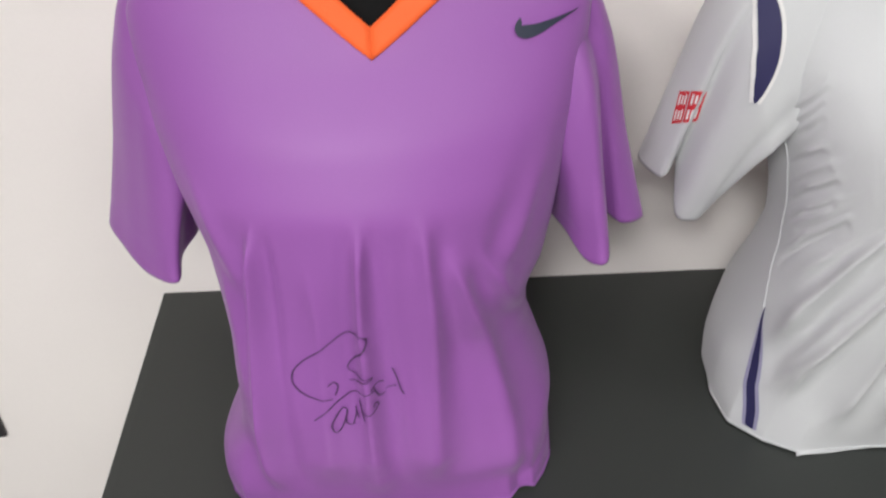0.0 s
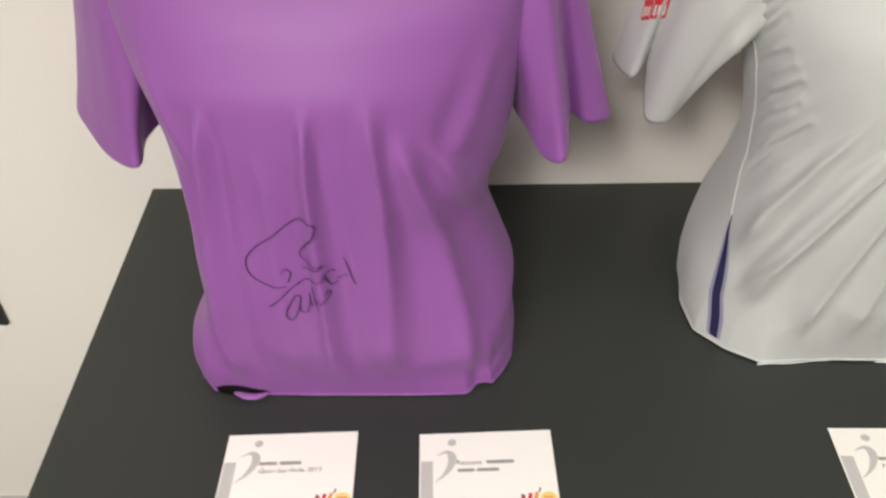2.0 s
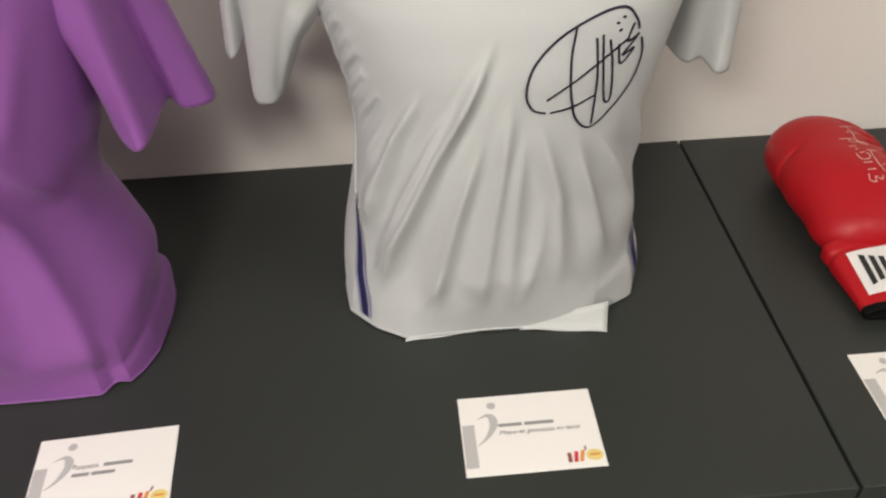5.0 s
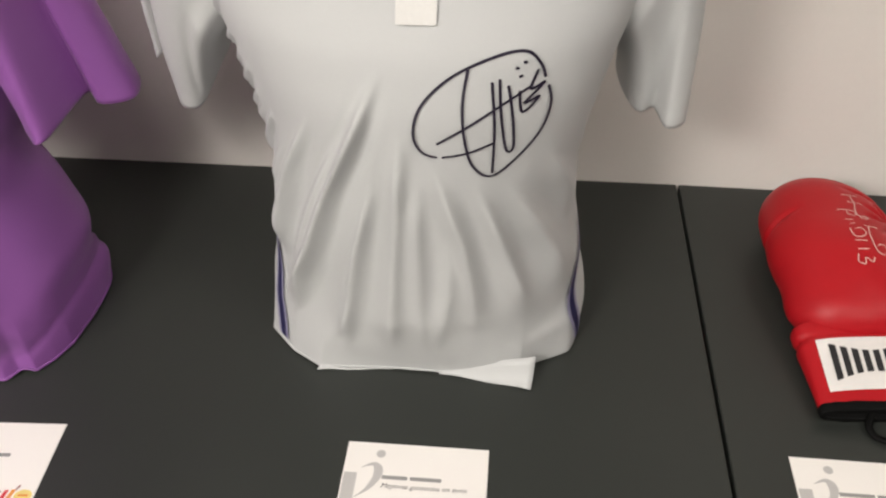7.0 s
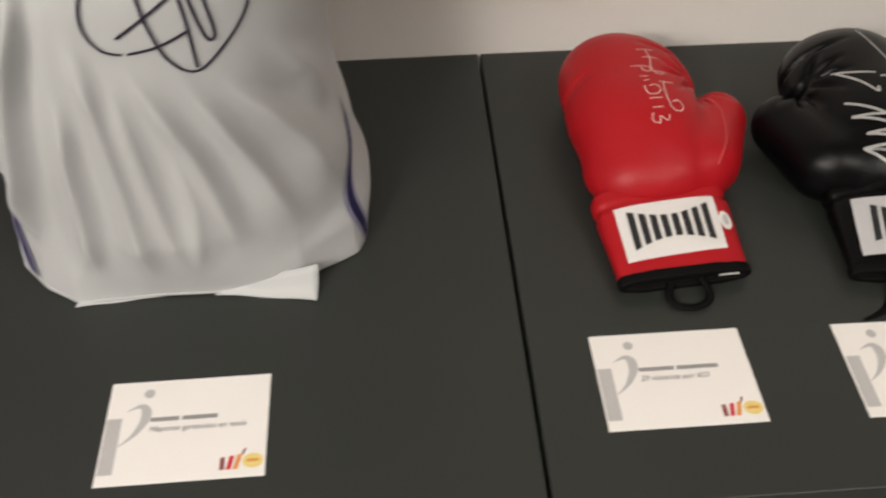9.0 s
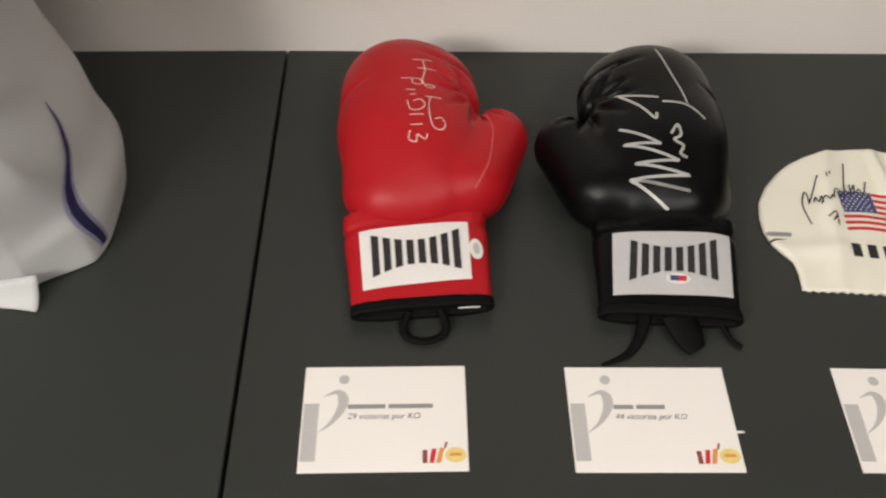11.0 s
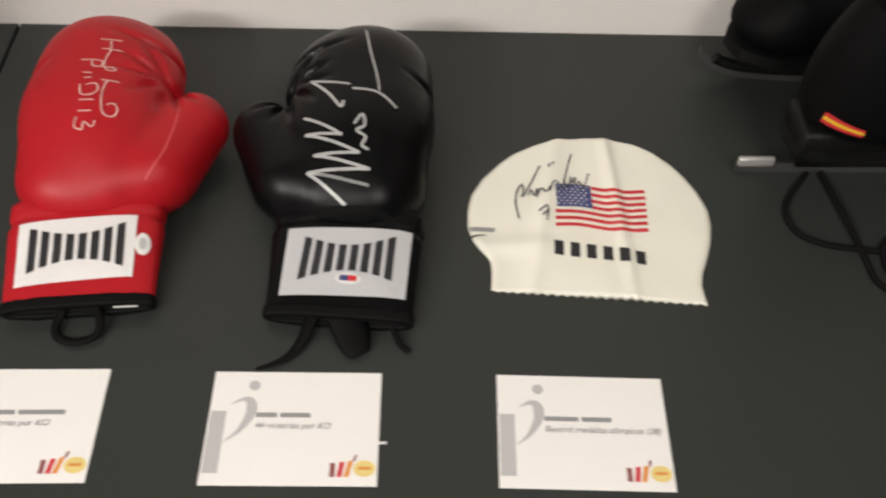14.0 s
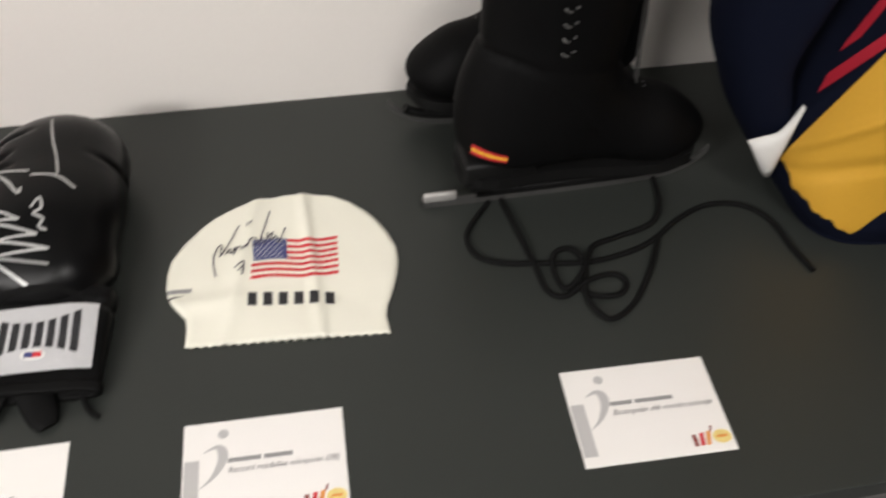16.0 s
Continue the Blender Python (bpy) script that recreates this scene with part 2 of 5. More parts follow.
def tree_of(verts, faces):
    return BVHTree.FromPolygons([Vector(v) for v in verts], [tuple(f) for f in faces])


def solid(field, low, high, step):
    """A closed mesh of the space where field(points) < 0."""
    low, high = np.array(low, float), np.array(high, float)
    count = np.ceil((high - low) / step).astype(int) + 1
    axes = [low[i] + step * np.arange(count[i]) for i in range(3)]
    grid = np.stack(np.meshgrid(*axes, indexing="ij"), -1)
    val = field(grid.reshape(-1, 3)).reshape(count)
    cells = count - 1
    corner = [(i, j, k) for i in (0, 1) for j in (0, 1) for k in (0, 1)]
    cv = np.stack([val[i:i + cells[0], j:j + cells[1], k:k + cells[2]] for i, j, k in corner], -1)
    inside = cv < 0
    mixed = inside.any(-1) & ~inside.all(-1)
    where = np.argwhere(mixed)
    cv = cv[mixed]
    total, hits = np.zeros((len(where), 3)), np.zeros(len(where))
    for a in range(8):
        for b in range(a + 1, 8):
            pa, pb = np.array(corner[a]), np.array(corner[b])
            if abs(pa - pb).sum() != 1:
                continue
            va, vb = cv[:, a], cv[:, b]
            cross = (va < 0) != (vb < 0)
            t = np.where(cross, va / np.where(cross, va - vb, 1), 0)
            total += np.where(cross[:, None], pa + t[:, None] * (pb - pa), 0)
            hits += cross
    verts = low + step * (where + total / hits[:, None])
    for _ in range(2):
        f = field(verts)
        e = step * 0.25
        g = np.stack([field(verts + e * d) - field(verts - e * d) for d in np.eye(3)], -1) / (2 * e)
        verts = verts - np.clip(f, -step, step)[:, None] * g / np.maximum((g * g).sum(-1), 0.05)[:, None] * 0.8
    index = -np.ones(cells, int)
    index[mixed] = np.arange(len(where))
    faces = []
    for ax in range(3):
        o1, o2 = (ax + 1) % 3, (ax + 2) % 3
        lo, hi = [slice(None)] * 3, [slice(None)] * 3
        lo[ax], hi[ax] = slice(0, cells[ax]), slice(1, cells[ax] + 1)
        for s in (lo, hi):
            s[o1], s[o2] = slice(1, cells[o1]), slice(1, cells[o2])
        a, b = val[tuple(lo)] < 0, val[tuple(hi)] < 0
        at = np.argwhere(a != b)
        at[:, o1] += 1
        at[:, o2] += 1
        flip = a[a != b]
        quad = []
        for d1, d2 in ((-1, -1), (0, -1), (0, 0), (-1, 0)):
            q = at.copy()
            q[:, o1] += d1
            q[:, o2] += d2
            quad.append(index[q[:, 0], q[:, 1], q[:, 2]])
        quad = np.stack(quad, -1)
        quad[~flip] = quad[~flip][:, ::-1]
        faces += quad.tolist()
    return verts.tolist(), faces


def ellipsoid(p, c, r):
    q = p - np.array(c)
    k0 = np.sqrt(((q / np.array(r)) ** 2).sum(-1))
    k1 = np.sqrt(((q / np.array(r) ** 2) ** 2).sum(-1))
    return k0 * (k0 - 1) / np.maximum(k1, 1e-6)


def capsule(p, a, b, ra, rb):
    a, b = np.array(a, float), np.array(b, float)
    t = np.clip(((p - a) @ (b - a)) / ((b - a) @ (b - a)), 0, 1)
    return np.linalg.norm(p - a - t[:, None] * (b - a), axis=-1) - (ra + (rb - ra) * t)


def blend(a, b, k):
    h = np.clip(0.5 + 0.5 * (b - a) / k, 0, 1)
    return b * (1 - h) + a * h - k * h * (1 - h)


def bell(x, w):
    return np.exp(-(x / w) ** 2)


# ---- room ----
def wall_at(x):
    """Where the wall's face stands: bent at a very flat angle behind the joint of the tables, to fit the camera's view.
    """
    return WALL_Y + 0.0031 + (0.004 if x < 1.07 else -0.011) * (x - 1.07)


def room():
    long_wall = box(9, 0.15, CEILING_Z + 0.1, (1, WALL_Y + 0.075, CEILING_Z / 2), 0)
    strip = box(9, 0.012, 0.06, (1, WALL_Y - 0.006, 0.03), 0.003)
    for bm in (long_wall, strip):
        bmesh.ops.bisect_plane(bm, geom=bm.verts[:] + bm.edges[:] + bm.faces[:], plane_co=(1.07, 0, 0), plane_no=(1, 0, 0))
        for p in bm.verts:
            p.co.y += wall_at(p.co.x) - WALL_Y
    structure("wall_back", long_wall, WALL, "plain off-white painted wall behind the tables")
    # out-of-view walls, ceiling and floor close the room; dark tones reduce fill light
    structure("wall_left", box(0.15, 5.0, CEILING_Z + 0.1, (-3.575, WALL_Y - 2.5, CEILING_Z / 2), 0), FAR_WALL, "unseen side wall, toned grey to cut bounced light")
    structure("wall_right", box(0.15, 5.0, CEILING_Z + 0.1, (5.575, WALL_Y - 2.5, CEILING_Z / 2), 0), FAR_WALL, "unseen end wall, toned grey to cut bounced light")
    structure("wall_front", box(9.3, 0.15, CEILING_Z + 0.1, (1, WALL_Y - 5.075, CEILING_Z / 2), 0), FAR_WALL, "unseen wall facing the tables, toned grey to cut bounced light")
    structure("ceiling", box(9.3, 5.3, 0.1, (1, WALL_Y - 2.5, CEILING_Z + 0.05), 0), CEIL, "unseen ceiling, toned grey to cut bounced light")
    structure("floor", box(9.3, 5.3, 0.1, (1, WALL_Y - 2.5, -0.05), 0), FLOOR, "plain grey vinyl floor")
    structure("baseboard", strip, SKIRT, "low pale grey skirting along the wall")
    for px, py, watts in PANELS:
        lamp = thing("ceiling_light", (px, py, CEILING_Z), "square white flush ceiling light panel", "ceiling light", "ceiling lights")
        for x, y, sx, sy in ((0, 0.31, 0.64, 0.02), (0, -0.31, 0.64, 0.02), (0.31, 0, 0.02, 0.60), (-0.31, 0, 0.02, 0.60)):
            part("frame_bar", box(sx, sy, 0.03, (x, y, -0.015), 0.002), CEIL, lamp)
        part("diffuser", box(0.598, 0.598, 0.01, (0, 0, -0.02), 0.001), DIFFUSER, lamp, "glowing white diffuser")
    s = thing("wall_socket", (-0.636, wall_at(-0.636), 0.64), "small dark plastic wall socket on white wall", "socket")
    part("plate", box(0.08, 0.010, 0.08, (0, -0.005, 0), 0.003), SOCKET, s)
    part("insert", box(0.046, 0.006, 0.046, (0, -0.012, 0), 0.002), SOCKET, s)


def table(name, corners, label, filler_x=None):
    """A table with a slab top whose outline is given, on four square steel legs."""
    cx, cy = sum(c[0] for c in corners) / 4, sum(c[1] for c in corners) / 4
    t = thing(name, (cx, cy, 0), label, "table", "row of tables")
    bm = bmesh.new()
    low = [bm.verts.new((x - cx, y - cy, TABLE_Z - 0.028)) for x, y in corners]
    top = [bm.verts.new((x - cx, y - cy, TABLE_Z)) for x, y in corners]
    bm.faces.new(low[::-1])
    bm.faces.new(top)
    for i in range(4):
        bm.faces.new((low[i], low[(i + 1) % 4], top[(i + 1) % 4], top[i]))
    bmesh.ops.bevel(bm, geom=bm.edges[:], offset=0.0015, segments=2, affect="EDGES", profile=0.5)
    part("tabletop", bm, LAMINATE, t, "matt black laminate top", smooth=False)
    for x, y in corners:
        px, py = (x - cx) - math.copysign(0.06, x - cx), (y - cy) - math.copysign(0.06, y - cy)
        part("leg", box(0.04, 0.04, TABLE_Z - 0.028, (px, py, (TABLE_Z - 0.028) / 2), 0.003), EDGE, t)
    # unseen black strip added below the joint so the gap stays dark
    if filler_x is not None:
        part("gap_filler", box(0.07, 0.60, 0.025, (filler_x - cx, 0, TABLE_Z - 0.042), 0.002), BINDING, t)
    wide = corners[1][0] - corners[0][0]
    part("apron", box(wide - 0.2, 0.02, 0.06, (0, min(c[1] for c in corners) - cy + 0.06, TABLE_Z - 0.058), 0.002), EDGE, t)
    part("apron", box(wide - 0.2, 0.02, 0.06, (0, max(c[1] for c in corners) - cy - 0.06, TABLE_Z - 0.058), 0.002), EDGE, t)


# ---- shirts on busts ----
def course(rows, z):
    """Smooth profile values at heights z from rows of (height, values...)."""
    rows = np.array(rows, float)
    fine = np.linspace(rows[0, 0], rows[-1, 0], 400)
    out = []
    for k in range(1, rows.shape[1]):
        v = np.interp(fine, rows[:, 0], rows[:, k])
        pad = 14
        ker = np.hanning(2 * pad + 1)
        ker /= ker.sum()
        v2 = np.convolve(np.concatenate([2 * v[0] - v[pad:0:-1], v, 2 * v[-1] - v[-2:-pad - 2:-1]]), ker, "valid")
        out.append(np.interp(z, fine, v2))
    return out


def power(c, e):
    return np.sign(c) * np.abs(c) ** e


def creases(x, z, seed, lean=0.3, fine=90.0):
    """Small irregular cloth wrinkles, mostly upright: -1 to 1."""
    rng = np.random.RandomState(seed)
    out = np.zeros_like(x)
    for _ in range(9):
        kx, kz = fine * rng.uniform(0.35, 1.3), fine * rng.uniform(-lean, lean)
        bendy = 0.6 * np.sin(rng.uniform(8, 20) * z + rng.uniform(0, 6))
        out += np.sin(kx * x + kz * z + bendy + rng.uniform(0, 6.3)) * rng.uniform(0.4, 1.0)
    return out / 5.0


def pinch(x, z, line, height, width, ease=0.05):
    """A pinched fold of cloth along a line of (x, z) from its upper to its lower end: a narrow ridge with a valley on each side."""
    line = np.array(line[::-1], float)
    at = np.interp(z, line[:, 1], line[:, 0])
    lean = np.interp(z, line[:, 1], np.gradient(line[:, 0], line[:, 1]))
    off = (x - at) / np.sqrt(1 + lean * lean)
    far = np.clip((line[-1, 1] - z) / (line[-1, 1] - line[0, 1]), 0, 1)
    w = width * (0.65 + 0.9 * far)
    show = np.clip((line[-1, 1] - z) / ease, 0, 1) * np.clip((z - line[0, 1]) / ease + 0.25, 0, 1)
    show = show * show * (3 - 2 * show)
    return height * show * (1.0 / (1 + (off / w) ** 2) - 0.38 * bell(off - 2.5 * w, w * 1.5) - 0.22 * bell(off + 2.6 * w, w * 1.5))


def torso(rows, heights, folds=None, sides=220, shrink=0.0):
    """Vertices and faces of a body of stacked rounded sections; folds(x, y, z) pushes the surface outwards."""
    z = np.array(heights, float)
    xl, xr, yf, yb, n, yl, yr = course(rows, z)
    th = 2 * np.pi * np.arange(sides) / sides
    c, s = np.cos(th), np.sin(th)
    verts = []
    for i in range(len(z)):
        e = 2 / n[i]
        px, py = power(c, e), power(s, e)
        a, mid = (xr[i] - xl[i]) / 2 - shrink, (xr[i] + xl[i]) / 2
        x = mid + a * px
        y = np.where(py > 0, (yb[i] - shrink) * py, (-yf[i] - shrink) * py)
        y = y + np.where(px < 0, yl[i], yr[i]) * px * px
        zz = np.full_like(x, z[i])
        if folds is not None:
            d = folds(x, y, zz)
            nx, ny = px / a, py / np.where(py > 0, yb[i], -yf[i])
            ln = np.sqrt(nx * nx + ny * ny)
            x, y = x + d * nx / ln, y + d * ny / ln
        verts.append(np.stack([x, y, zz], -1))
    verts = np.concatenate(verts)
    faces = []
    for i in range(len(z) - 1):
        for k in range(sides):
            q = (k + 1) % sides
            faces.append((i * sides + k, i * sides + q, (i + 1) * sides + q, (i + 1) * sides + k))
    return verts, faces


def sleeve(outer, inner, depth, side, folds=None, sides=72, rows=48, sag=0.0):
    """A short hanging sleeve, lofted between the lines of its outer and inner edge (x, y, z from the shoulder down to the open hem).
    depth: its half-depth at the shoulder and at the hem. sag: how far the front hangs lower. side: 1 to the right, -1 to the left."""
    out_line, in_line = smooth_line(outer, 12), smooth_line(inner, 12)
    n = len(out_line)
    at = np.linspace(0, n - 1, rows + 1)
    verts, faces = [], []
    for i in range(rows + 1):
        s = i / rows
        k, fr = min(int(at[i]), n - 2), at[i] - min(int(at[i]), n - 2)
        o = out_line[k] * (1 - fr) + out_line[k + 1] * fr
        q = in_line[k] * (1 - fr) + in_line[k + 1] * fr
        c, e2 = (o + q) / 2, (o - q) / 2
        ease = s * s * (3 - 2 * s)
        dep = float(np.interp(s, (0, 0.2, 0.5, 1), (0.03, depth[0] * 0.75, max(depth) * 0.95, depth[1])))
        for j in range(sides):
            t = 2 * math.pi * j / sides
            d = 1 + (folds(t, s) if folds else 0)
            u, w = power(np.array(math.cos(t)), 0.85) * dep * d, power(np.array(math.sin(t)), 0.85) * d
            p = c + np.array((0, 1, 0)) * u + e2 * w
            p[2] -= sag * s * s * max(0.0, -math.cos(t))
            verts.append(p)
    for i in range(rows):
        for j in range(sides):
            q = (j + 1) % sides
            f = (i * sides + j, (i + 1) * sides + j, (i + 1) * sides + q, i * sides + q)
            faces.append(f if side > 0 else f[::-1])
    return np.array(verts), faces


def hang(verts, ring, sides=72, start=0.0):
    """Pull the open end of a sleeve onto a ring of (angle, x, y, z), given in order round it, and the rest of the sleeve after it."""
    line = np.array(smooth_line([q[1:] for q in ring], 12, True))
    turn = [q[0] for q in ring] + [ring[0][0] + 2 * math.pi]
    at = np.concatenate([np.linspace(a, b, 12, endpoint=False) for a, b in zip(turn, turn[1:])])
    t = 2 * math.pi * np.arange(sides) / sides
    t = np.where(t < at[0], t + 2 * math.pi, t)
    grid = verts.reshape(-1, sides, 3).copy()
    goal = np.stack([np.interp(t, np.append(at, turn[-1]), np.append(line[:, k], line[0, k])) for k in range(3)], -1)
    s = np.linspace(0, 1, len(grid))
    s = np.clip((s - start) / (1 - start), 0, 1) ** 1.6
    return (grid + s[:, None, None] * (goal - grid[-1])[None]).reshape(-1, 3)


def settle(v, outline, top):
    """Draw the foot of a garment onto the line (x, y) along which its hem lies on the table, fading out upwards and past the line's ends."""
    line = np.concatenate([np.linspace(a, b, 12) for a, b in zip(np.array(outline[:-1]), np.array(outline[1:]))])
    turn = np.arctan2(line[:, 1], line[:, 0])
    turn = np.where(turn > math.pi / 2, turn - 2 * math.pi, turn)
    far = np.hypot(line[:, 0], line[:, 1])
    order = np.argsort(turn)
    a = np.arctan2(v[:, 1], v[:, 0])
    a = np.where(a > math.pi / 2, a - 2 * math.pi, a)
    r = np.hypot(v[:, 0], v[:, 1])
    goal = np.interp(a, turn[order], far[order])
    past = np.maximum(turn.min() - a, a - turn.max())
    w = np.clip(1 - v[:, 2] / top, 0, 1) ** 1.3 * np.clip(1 - past / 0.35, 0, 1)
    out = v.copy()
    out[:, :2] *= (1 + w * (goal / np.maximum(r, 1e-6) - 1))[:, None]
    return out


def notch(t, at, width):
    return math.exp(-(math.remainder(t - at, 2 * math.pi) / width) ** 2)


def thicken(ob, t):
    m = ob.modifiers.new("cloth", "SOLIDIFY")
    m.thickness, m.offset = t, -1
    return ob


def cut(verts, faces, keep):
    mid = np.array([np.mean([verts[i] for i in f], axis=0) for f in faces])
    ok = keep(mid[:, 0], mid[:, 1], mid[:, 2])
    return verts, [f for f, k in zip(faces, ok) if k]


def hem_heights(top, n=120):
    """Section heights from a turned-in hem to the top."""
    return np.concatenate([[0.005, 0.0025, 0.0016, 0.0025, 0.006], np.linspace(0.016, top, n)])


def bust(place, rows, group_label):
    """A plain black torso on the table with a short neck."""
    b = bpy.data.objects.new("mannequin_torso", None)
    z = np.concatenate([np.linspace(0.004, rows[-1][0] - 0.004, 50)])
    v, f = torso(rows, z, None, 96, 0.012)
    n = 96
    last = len(v) - n
    top = rows[-1][0]
    ring = []
    for h, r in ((top + 0.02, 0.058), (top + 0.05, 0.054), (top + 0.085, 0.054), (top + 0.095, 0.050), (top + 0.098, 0.03)):
        t = 2 * np.pi * np.arange(n) / n
        ring.append(np.stack([r * np.cos(t) + rows[-1][1] / 2 + rows[-1][2] / 2, r * 0.95 * np.sin(t) + 0.02, np.full(n, h)], -1))
    v = np.concatenate([v] + ring)
    for i in range(len(ring)):
        o = last + i * n
        for k in range(n):
            f.append((o + k, o + (k + 1) % n, o + n + (k + 1) % n, o + n + k))
    f.append(tuple(range(len(v) - n, len(v))))
    f.append(tuple(range(n))[::-1])
    ob = new("mannequin_torso", mesh_of("mannequin_torso", v, f, BUST))
    ob.location = place
    return tagged(ob, "black cloth-covered torso mannequin standing on the table", "mannequin", "torso mannequins")


def purple_shirt():
    place = (0.135, 0.19, TABLE_Z)
    rows = [
        (0.000, -0.190, 0.197, -0.131, 0.105, 3.6, -0.053, -0.007),
        (0.030, -0.208, 0.195, -0.143, 0.113, 3.4, -0.017, 0.015),
        (0.060, -0.196, 0.184, -0.148, 0.113, 3.2, -0.010, -0.011),
        (0.100, -0.166, 0.192, -0.150, 0.131, 2.5, -0.044, 0.001),
        (0.150, -0.156, 0.181, -0.150, 0.142, 2.25, -0.068, 0.000),
        (0.200, -0.154, 0.166, -0.150, 0.131, 2.1, -0.070, 0.001),
        (0.240, -0.153, 0.167, -0.150, 0.123, 2.05, -0.062, 0.005),
        (0.280, -0.160, 0.185, -0.151, 0.122, 2.05, -0.047, 0.004),
        (0.340, -0.165, 0.196, -0.153, 0.121, 2.05, -0.041, 0.002),
        (0.400, -0.185, 0.205, -0.150, 0.116, 2.05, -0.028, 0.001),
        (0.460, -0.207, 0.214, -0.124, 0.110, 2.2, 0.002, 0.001),
        (0.520, -0.212, 0.224, -0.083, 0.105, 2.2, 0.0, 0.0),
        (0.560, -0.210, 0.226, -0.062, 0.10, 2.3, 0.0, 0.0),
        (0.582, -0.196, 0.206, -0.050, 0.095, 2.3, 0.0, 0.0),
        (0.598, -0.160, 0.168, -0.043, 0.090, 2.2, 0.0, 0.0),
        (0.612, -0.105, 0.115, -0.035, 0.085, 2.2, 0.0, 0.0),
        (0.628, -0.062, 0.074, -0.020, 0.075, 2.0, 0.0, 0.0),
    ]
    drape = [
        ([(-0.097, 0.400), (-0.104, 0.310), (-0.112, 0.240), (-0.120, 0.140), (-0.124, 0.040)], 0.0095, 0.0058),
        ([(-0.140, 0.340), (-0.136, 0.250), (-0.134, 0.120)], 0.0022, 0.0070),
        ([(-0.052, 0.360), (-0.046, 0.300), (-0.050, 0.200), (-0.056, 0.060)], 0.0030, 0.0085),
        ([(0.002, 0.405), (-0.004, 0.300), (-0.006, 0.180), (-0.006, 0.020)], 0.0090, 0.0066),
        ([(-0.034, 0.240), (-0.030, 0.150), (-0.028, 0.040)], 0.0016, 0.0070),
        ([(0.058, 0.410), (0.063, 0.300), (0.060, 0.180), (0.058, 0.060)], 0.0066, 0.0085),
        ([(0.080, 0.370), (0.112, 0.240), (0.136, 0.120), (0.142, 0.040)], 0.0075, 0.0095),
        ([(0.106, 0.365), (0.145, 0.270), (0.174, 0.170)], 0.0060, 0.0075),
        ([(0.030, 0.250), (0.030, 0.150), (0.026, 0.040)], 0.0018, 0.0075),
    ]

    def folds(x, y, z):
        front = np.clip(-y * 9, 0, 1)
        d = np.zeros_like(x)
        for line, high, wide in drape:
            d += pinch(x, z, line, 1.5 * high, 1.05 * wide)
        d = d * front
        # cloth gathered and turned under at the hem
        d += 0.005 * bell(x + 0.165, 0.030) * bell(z - 0.030, 0.032) * np.clip(0.6 - y * 6, 0, 1)
        d += 0.006 * bell(x - 0.19, 0.04) * bell(z - 0.085, 0.045)
        d -= 0.0035 * bell(z - 0.012 - 0.75 * (x - 0.140), 0.007) * np.clip((x - 0.138) * 60, 0, 1)
        d += 0.0020 * np.sin(44 * x + 9 * z) * np.clip((0.09 - z) * 12, 0, 1) * front
        # creases that run in from the armholes
        d += 0.004 * bell(x - 0.165 - 0.35 * (z - 0.40), 0.010) * bell(z - 0.37, 0.055) * front
        d -= 0.003 * bell(x - 0.142 - 0.35 * (z - 0.40), 0.012) * bell(z - 0.36, 0.055) * front
        d += 0.005 * bell(x + 0.150 - 0.3 * (0.42 - z), 0.010) * bell(z - 0.37, 0.05) * front
        d += 0.0005 * creases(x, z, 3) * np.clip((0.36 - z) * 6, 0.15, 1)
        d += 0.0010 * creases(x, z, 4, 1.0, 60.0) * np.clip((0.14 - z) * 14, 0, 1)
        return d

    v, f = torso(rows, hem_heights(0.625, 170), folds, 400)
    v = settle(v, [(-0.200, -0.060), (-0.186, -0.100), (-0.164, -0.124), (-0.109, -0.129), (-0.046, -0.131), (0.091, -0.130), (0.140, -0.128), (0.150, -0.114),
                   (0.169, -0.112), (0.182, -0.090), (0.192, -0.065), (0.197, -0.005)], 0.10)
    # the hem stands off the table at one corner, over a dark gap
    low = np.clip(1 - v[:, 2] / 0.05, 0, 1)
    v[:, 2] += np.where(v[:, 1] < -0.05, low * (0.0035 * bell(v[:, 0] + 0.140, 0.018) + 0.005 * bell(v[:, 0] - 0.158, 0.010)), 0)
    v[:, 2] = np.maximum(v[:, 2], 0.0015)
    whole = tree_of(v, f)
    neck_x, neck_z = 0.022, 0.530
    shirt = thing("purple_sports_shirt", place, "purple short-sleeved sports shirt with orange V-neck, signed, on a black torso", "shirt", "signed shirts")
    _, open_faces = cut(v, f, lambda x, y, z: ~((y < 0.02) & (z > neck_z + 0.008 + np.abs(x - neck_x) * np.where(x > neck_x, 0.78, 0.84))) & ~(z > 0.618))
    body = thicken(part("body", (v, open_faces), PURPLE, shirt), 0.0015)

    def hem_line(s):
        return -0.012 * math.exp(-((s - 0.90) / 0.010) ** 2)

    ls = sleeve([(-0.120, 0.01, 0.600), (-0.202, 0.02, 0.580), (-0.237, 0.032, 0.515), (-0.272, 0.050, 0.390), (-0.300, 0.058, 0.292)],
                [(-0.100, 0.01, 0.420), (-0.135, 0.00, 0.405), (-0.160, -0.015, 0.372), (-0.180, -0.030, 0.332), (-0.196, -0.030, 0.282)], (0.050, 0.040), -1,
                lambda t, s: hem_line(s) - 0.12 * s * notch(t, 4.1, 0.35) + 0.10 * s * notch(t, 3.45 + 0.4 * (1 - s), 0.22) - 0.10 * s * notch(t, 2.5 + 0.3 * s, 0.25) + 0.03 * s * math.sin(7 * t))
